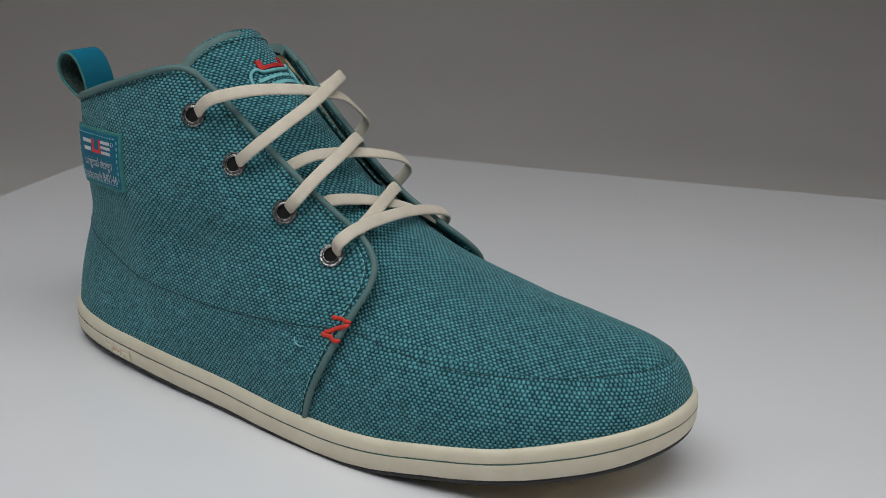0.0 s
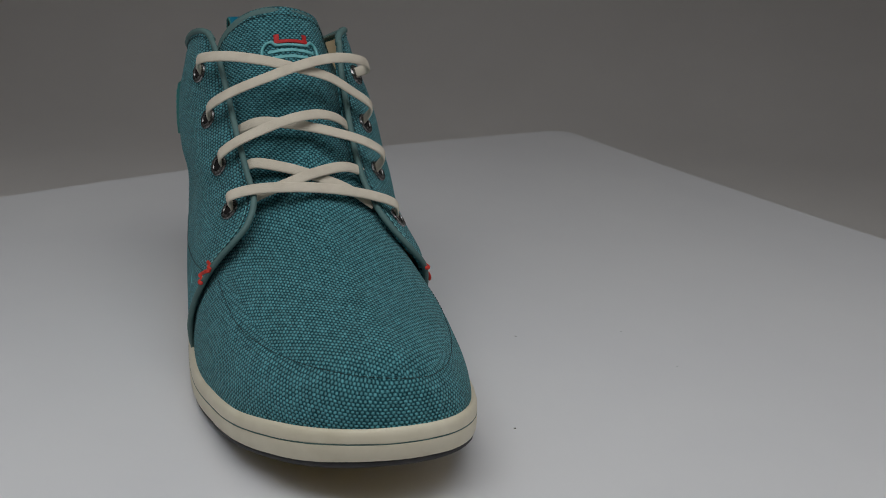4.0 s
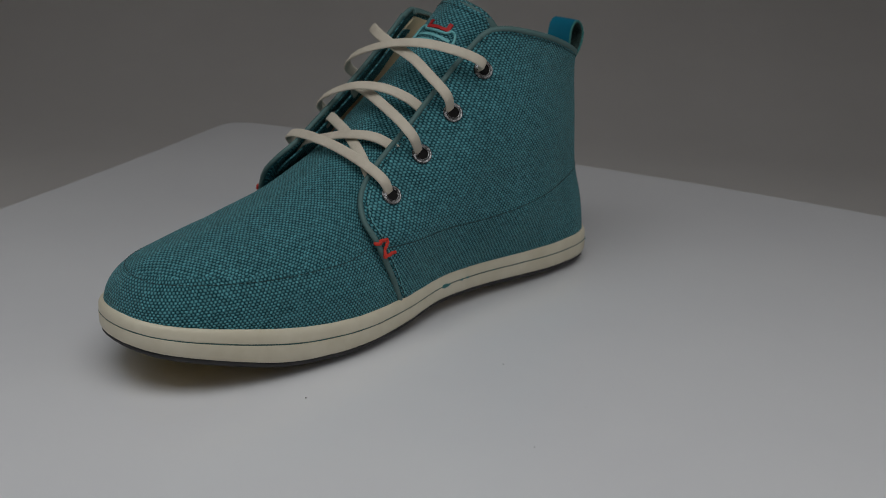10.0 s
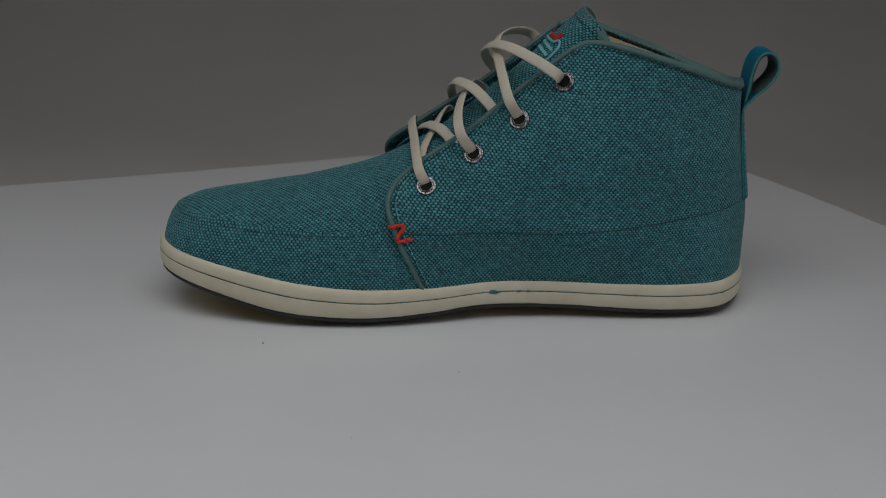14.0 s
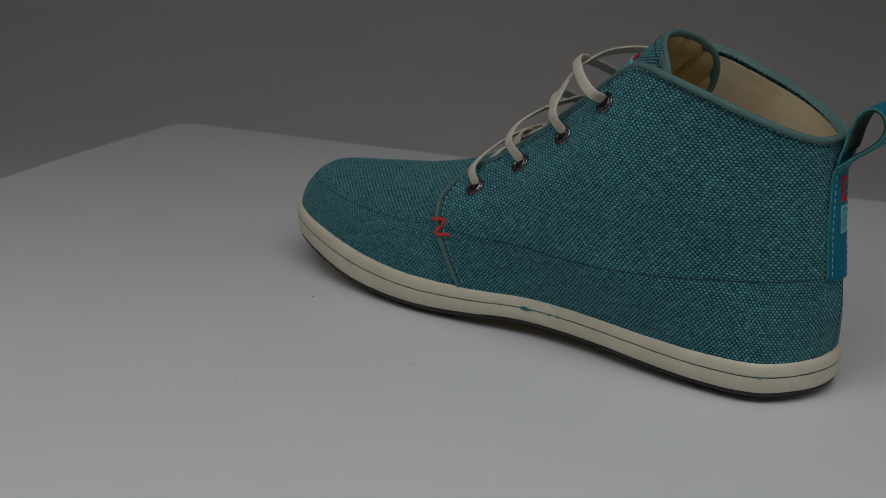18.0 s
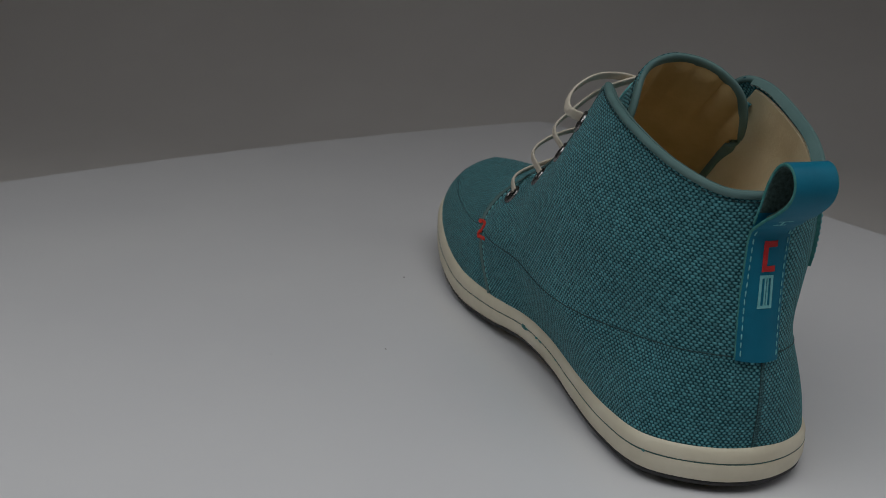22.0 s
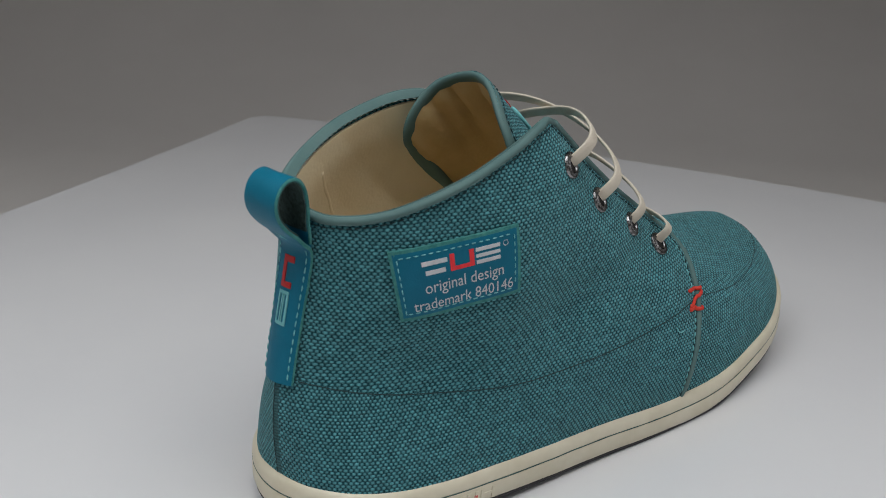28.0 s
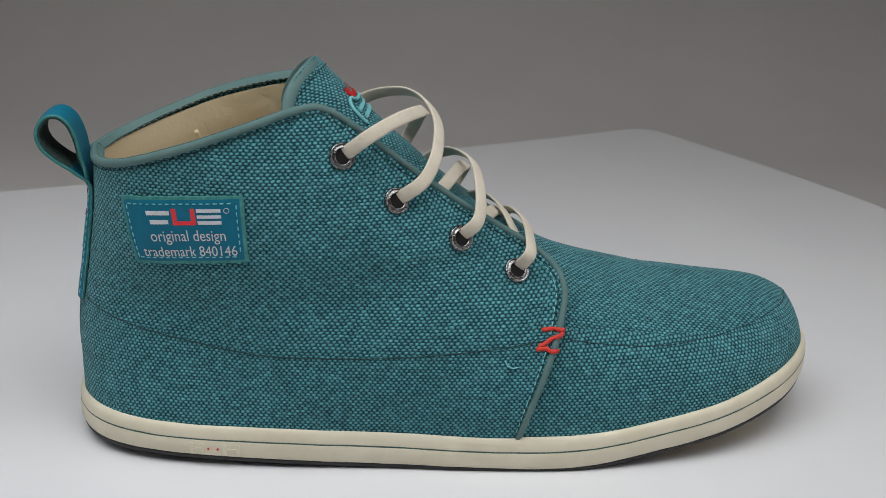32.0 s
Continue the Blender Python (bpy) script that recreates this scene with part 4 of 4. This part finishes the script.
class Patch:
    """A small flat thing laid on a skin: its corners, then (u, v) from 0 to 1 right and down."""

    def __init__(self, skin, tl, tr, br, bl, lift):
        tl, tr, br, bl = (np.array(c, float) for c in (tl, tr, br, bl))
        self.n = 25
        self.g = np.zeros((self.n, self.n, 3))
        for i, u in enumerate(np.linspace(0, 1, self.n)):
            for j, v in enumerate(np.linspace(0, 1, self.n)):
                self.g[i, j] = skin.lay((tl * (1 - u) + tr * u) * (1 - v) + (bl * (1 - u) + br * u) * v, lift)
        self.out = np.array(skin.normal(self.g[12, 12]))

    def at(self, u, v, lift=0.0):
        a, b = np.clip(u, 0, 1) * (self.n - 1), np.clip(v, 0, 1) * (self.n - 1)
        i, j = min(int(a), self.n - 2), min(int(b), self.n - 2)
        f, h = a - i, b - j
        p = (self.g[i, j] * (1 - f) + self.g[i + 1, j] * f) * (1 - h) + (self.g[i, j + 1] * (1 - f) + self.g[i + 1, j + 1] * f) * h
        return p + self.out * lift

    def line(self, points, n, lift):
        return [self.at(u, v, lift) for u, v in spline(points, n)] if len(points) > 2 else [
            self.at(points[0][0] + (points[1][0] - points[0][0]) * s, points[0][1] + (points[1][1] - points[0][1]) * s, lift)
            for s in np.linspace(0, 1, n)]

    def bars(self, name, boxes, mat, parent, lift, thick=0.0003, label=""):
        """Flat raised bars (u0, v0, u1, v1) as one mesh."""
        verts, faces = [], []
        for u0, v0, u1, v1 in boxes:
            base, k = len(verts), 5
            for up in (lift + thick, lift - 0.0002):
                for a in np.linspace(0, 1, k):
                    verts += [self.at(u0 + (u1 - u0) * a, v0, up), self.at(u0 + (u1 - u0) * a, v1, up)]
            for i in range(k - 1):
                t = base + 2 * i
                faces.append((t, t + 1, t + 3, t + 2))
                d = t + 2 * k
                faces += [(t, t + 2, d + 2, d), (t + 1, d + 1, d + 3, t + 3)]
            e = base + 2 * (k - 1)
            faces += [(base, base + 2 * k, base + 2 * k + 1, base + 1), (e, e + 1, e + 2 * k + 1, e + 2 * k)]
        return mesh_object(name, verts, faces, mat, parent, label, smooth=False)

    def text(self, words, u0, u1, v0, v1, mat, parent, lift):
        """Printed words fitted into a box of the patch."""
        data = bpy.data.curves.new("words", "FONT")
        data.body, data.resolution_u = words, 3
        ob = new("words", data)
        me = ob.evaluated_get(bpy.context.evaluated_depsgraph_get()).to_mesh()
        xy = np.array([(v.co.x, v.co.y) for v in me.vertices])
        faces = [tuple(p.vertices) for p in me.polygons]
        bpy.data.objects.remove(ob)
        lo, hi = xy.min(0), xy.max(0)
        rel = (xy - lo) / (hi - lo)
        verts = [self.at(u0 + (u1 - u0) * a, v1 + (v0 - v1) * b, lift) for a, b in rel]
        return mesh_object("print", verts, faces, mat, parent, "white printed words", smooth=False)


def side_label(shoe):
    p = Patch(SKIN_OUT, (0.0234, -0.034, 0.1078), (0.0699, -0.0500, 0.1129), (0.0718, -0.0500, 0.0876), (0.0288, -0.0356, 0.0820), 0.0014)
    side = 1 if np.dot(normals(p.g)[12, 12], p.out) > 0 else -1
    label = sheet("side_label", p.g, RAWEDGE, shoe, 0.0013, None, "blue leather label with a raw green edge and white printing", side)
    # the dyed face, worn back from the cut edge
    inner = np.array([[p.at(0.026 + 0.948 * u, 0.045 + 0.91 * v, 0.00012 - 0.0001 * (max(abs(u - 0.5), abs(v - 0.5)) > 0.47))
                       for v in np.linspace(0, 1, 25)] for u in np.linspace(0, 1, 25)])
    sheet("label_face", inner, LEATHER, label, 0.0004, None, "smooth blue label face", side)
    m = 0.052
    runs = []
    for a, b in (((m, 0.105), (1 - m, 0.105)), ((1 - m, 0.105), (1 - m, 0.895)), ((m, 0.90), (1 - m, 0.90)), ((m, 0.105), (m, 0.90))):
        runs += dashes(p.line([a, b], 60, 0.00025), 0.00024, 0.0016, 0.0011)
    joined("label_stitches", runs, AQUA, label, "pale blue stitching round the label")
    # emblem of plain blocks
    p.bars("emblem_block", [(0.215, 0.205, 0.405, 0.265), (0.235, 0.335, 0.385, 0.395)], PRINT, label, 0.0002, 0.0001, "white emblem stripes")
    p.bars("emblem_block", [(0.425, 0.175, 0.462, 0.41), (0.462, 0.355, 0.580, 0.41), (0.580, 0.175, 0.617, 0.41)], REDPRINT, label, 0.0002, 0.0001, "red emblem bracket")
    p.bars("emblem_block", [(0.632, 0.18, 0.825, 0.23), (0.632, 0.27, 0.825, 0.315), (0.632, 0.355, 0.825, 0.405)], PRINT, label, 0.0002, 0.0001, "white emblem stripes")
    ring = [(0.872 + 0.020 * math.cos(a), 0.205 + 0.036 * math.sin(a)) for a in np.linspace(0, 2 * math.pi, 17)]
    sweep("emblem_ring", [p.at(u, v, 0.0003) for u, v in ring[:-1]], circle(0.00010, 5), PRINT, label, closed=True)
    p.text("original design", 0.215, 0.845, 0.485, 0.70, PRINT, label, 0.0004)
    p.text("trademark 840146", 0.115, 0.925, 0.725, 0.88, PRINT, label, 0.0004)
    return label


def heel_tab(shoe):
    """A leather strip sewn up the heel and folded back on itself as a pull loop."""
    mid = [(-0.0014, -0.0012, 0.0565), (0.0006, -0.0014, 0.066), (0.0030, -0.0020, 0.080), (0.0050, -0.0030, 0.092),
           (0.0058, -0.0037, 0.1000), (0.0050, -0.0043, 0.1058), (0.0016, -0.0056, 0.1105), (-0.0042, -0.0072, 0.1150), (-0.0092, -0.0086, 0.1205),
           (-0.0108, -0.0092, 0.1267), (-0.0080, -0.0092, 0.1327), (-0.0026, -0.0088, 0.1345), (0.0022, -0.0080, 0.1312), (0.0050, -0.0068, 0.1240),
           (0.0062, -0.0057, 0.1160), (0.0074, -0.0050, 0.1110), (0.0080, -0.0044, 0.1060)]
    line = spline(mid, 90)
    half = np.interp(np.arange(90), [0, 35, 55, 89], [0.0084, 0.0084, 0.0082, 0.0082])
    across = np.linspace(-1, 1, 13)
    behind = np.vstack([SKIN_OUT.p, SKIN_IN.p])
    behind = behind[behind[:, 0] < 0.03]
    g = np.array([[(x + 0.0010 * a * a * (1 if z < 0.104 else 0.4), y + h * a, z) for a in across] for (x, y, z), h in zip(line, half)])
    for row in g[:46]:
        # sewn flat against the rounded heel
        near = [behind[((behind[:, 1:] - q[1:]) ** 2).sum(1).argmin(), 0] for q in row]
        bend = np.polyfit(row[:, 1], near, 2)
        hold = np.clip((0.1090 - row[6, 2]) / 0.005, 0, 1)
        row[:, 0] += hold * (np.polyval(bend, row[:, 1]) - 0.0019 - row[:, 0])
    d = normals(g)
    out = 1 if d[10, 6, 0] < 0 else -1
    tab = sheet("heel_tab", g, LEATHER, shoe, 0.0013, None, "blue leather heel tab with a pull loop", out)
    back = g - d * out * 0.00145
    sheet("loop_lining", back[42:84], SUEDE, tab, 0.0005, None, "raw dark underside of the loop", out)
    for a in (0, 12):
        rim = g[:88, a] - d[:88, a] * out * 0.0007
        sweep("cut_edge", spline(rim[::3], 90), circle(0.00066, 6), RAWEDGE, tab, "raw green cut edge")
    skin = Skin(g[:46], out)
    runs = []
    for a in (1, 11):
        runs += dashes([skin.lay(q, 0.0002) for q in g[1:39, a]], 0.00027, 0.0021, 0.0012)
    joined("tab_stitches", runs, AQUA, tab, "pale stitching down both edges of the tab")
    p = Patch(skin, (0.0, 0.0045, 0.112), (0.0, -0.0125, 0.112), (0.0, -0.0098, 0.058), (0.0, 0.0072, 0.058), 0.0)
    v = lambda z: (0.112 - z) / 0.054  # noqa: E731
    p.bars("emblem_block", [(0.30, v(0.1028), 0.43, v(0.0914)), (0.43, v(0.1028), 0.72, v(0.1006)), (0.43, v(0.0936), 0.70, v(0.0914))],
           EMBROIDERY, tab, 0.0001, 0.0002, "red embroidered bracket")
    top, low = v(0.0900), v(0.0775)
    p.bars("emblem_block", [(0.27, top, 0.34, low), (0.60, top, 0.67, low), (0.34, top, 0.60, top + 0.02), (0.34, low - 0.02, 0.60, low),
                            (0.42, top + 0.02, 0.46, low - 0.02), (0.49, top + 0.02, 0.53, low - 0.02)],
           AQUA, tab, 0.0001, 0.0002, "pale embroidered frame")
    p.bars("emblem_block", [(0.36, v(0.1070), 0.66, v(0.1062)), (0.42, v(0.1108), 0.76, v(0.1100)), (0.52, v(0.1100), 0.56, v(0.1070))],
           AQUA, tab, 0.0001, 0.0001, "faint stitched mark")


def tongue_emblem(tongue):
    a, b = np.array((0.1110, 0.0020, 0.1413)), np.array((-0.64, 0.0, 0.77))
    side = np.array((0, 1.0, 0))
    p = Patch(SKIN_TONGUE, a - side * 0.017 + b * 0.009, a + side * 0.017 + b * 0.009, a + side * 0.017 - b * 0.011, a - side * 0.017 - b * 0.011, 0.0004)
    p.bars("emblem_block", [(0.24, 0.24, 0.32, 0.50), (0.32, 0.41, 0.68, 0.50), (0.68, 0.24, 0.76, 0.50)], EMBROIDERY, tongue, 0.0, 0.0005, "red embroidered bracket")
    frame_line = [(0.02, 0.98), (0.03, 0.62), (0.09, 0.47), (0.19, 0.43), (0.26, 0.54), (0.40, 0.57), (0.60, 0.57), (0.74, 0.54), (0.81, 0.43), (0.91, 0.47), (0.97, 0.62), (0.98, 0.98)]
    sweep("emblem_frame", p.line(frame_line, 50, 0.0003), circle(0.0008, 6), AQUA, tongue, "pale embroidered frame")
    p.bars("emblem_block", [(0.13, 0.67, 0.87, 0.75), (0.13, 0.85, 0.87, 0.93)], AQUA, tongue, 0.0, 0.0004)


def marks(shoe):
    """Smears of teal glue along the inner groove and a nub of rubber on the sidewall."""
    spots = [("rubber_nub", (0.0085, 0.0235, 0.0145), (0.0011, 0.0009, 0.0009), CREAM, "")]
    for x, wide, high in ((0.1396, 0.0040, 0.0012), (0.1365, 0.0022, 0.0006), (0.1255, 0.0016, 0.0006), (0.1210, 0.0022, 0.0005), (0.1010, 0.0012, 0.0004), (0.0180, 0.0016, 0.0005)):
        y = float(foot(x, 0.0)[1])
        spots.append(("glue_smear", (x, y - 0.0002, level(0.585)(x, y)), (wide, 0.0005, high), GLUE, "teal glue smear in the groove"))
    for name, at, size, mat, label in spots:
        bm = bmesh.new()
        bmesh.ops.create_icosphere(bm, subdivisions=2, radius=1.0, matrix=Matrix.LocRotScale(at, None, size))
        for v in bm.verts:
            v.co += Vector(noise.noise_vector(v.co * 900)) * 0.0003
        part(name, bm, mat, shoe, label)


def grit(at, size):
    bm = bmesh.new()
    bmesh.ops.create_icosphere(bm, subdivisions=1, radius=size)
    for v in bm.verts:
        v.co = Vector((v.co.x, v.co.y * 0.7, abs(v.co.z) * 0.6)) + Vector(noise.noise_vector(v.co * 3000)) * size * 0.3
        v.co.z = max(v.co.z, 0.0)
    ob = part("grit", bm, SPECK, None)
    tagged(ob, "tiny dark speck of grit on the white board", "speck", group="specks on the board")
    return ob, at


def shoe_thing():
    shoe = new("shoe")
    tagged(shoe, "teal canvas ankle-high lace-up shoe with cream rubber sole", "shoe")
    sole(shoe)
    q_out, q_in, vamp, tongue = upper(shoe)
    eyelets(shoe)
    laces(shoe)
    stitching(shoe, q_out, q_in, vamp, tongue)
    red_stitches(shoe)
    side_label(shoe)
    heel_tab(shoe)
    tongue_emblem(tongue)
    marks(shoe)
    return shoe


tent()
TABLE = turntable()
SHOE = shoe_thing()
SPECKS = [grit((0.0584, -0.0714), 0.0007), grit((0.0258, 0.0218), 0.00055), grit((0.1073, 0.0227), 0.0004), grit((0.0719, 0.0520), 0.0004)]


def motions():
    """The table and the shoe on it go round the origin together."""
    walk(TABLE, [(t, pose(0, 0, 0, 0, 0, a)) for t, a in TURN])
    walk(SHOE, [(t, pose(0, 0, 0, 0, 0, a) @ pose(-0.15568, 0.084, 0, 0, 0, -52.7)) for t, a in TURN])
    for ob, (x, y) in SPECKS:
        walk(ob, [(t, pose(0, 0, 0, 0, 0, a) @ pose(x, y, 0)) for t, a in TURN])


motions()
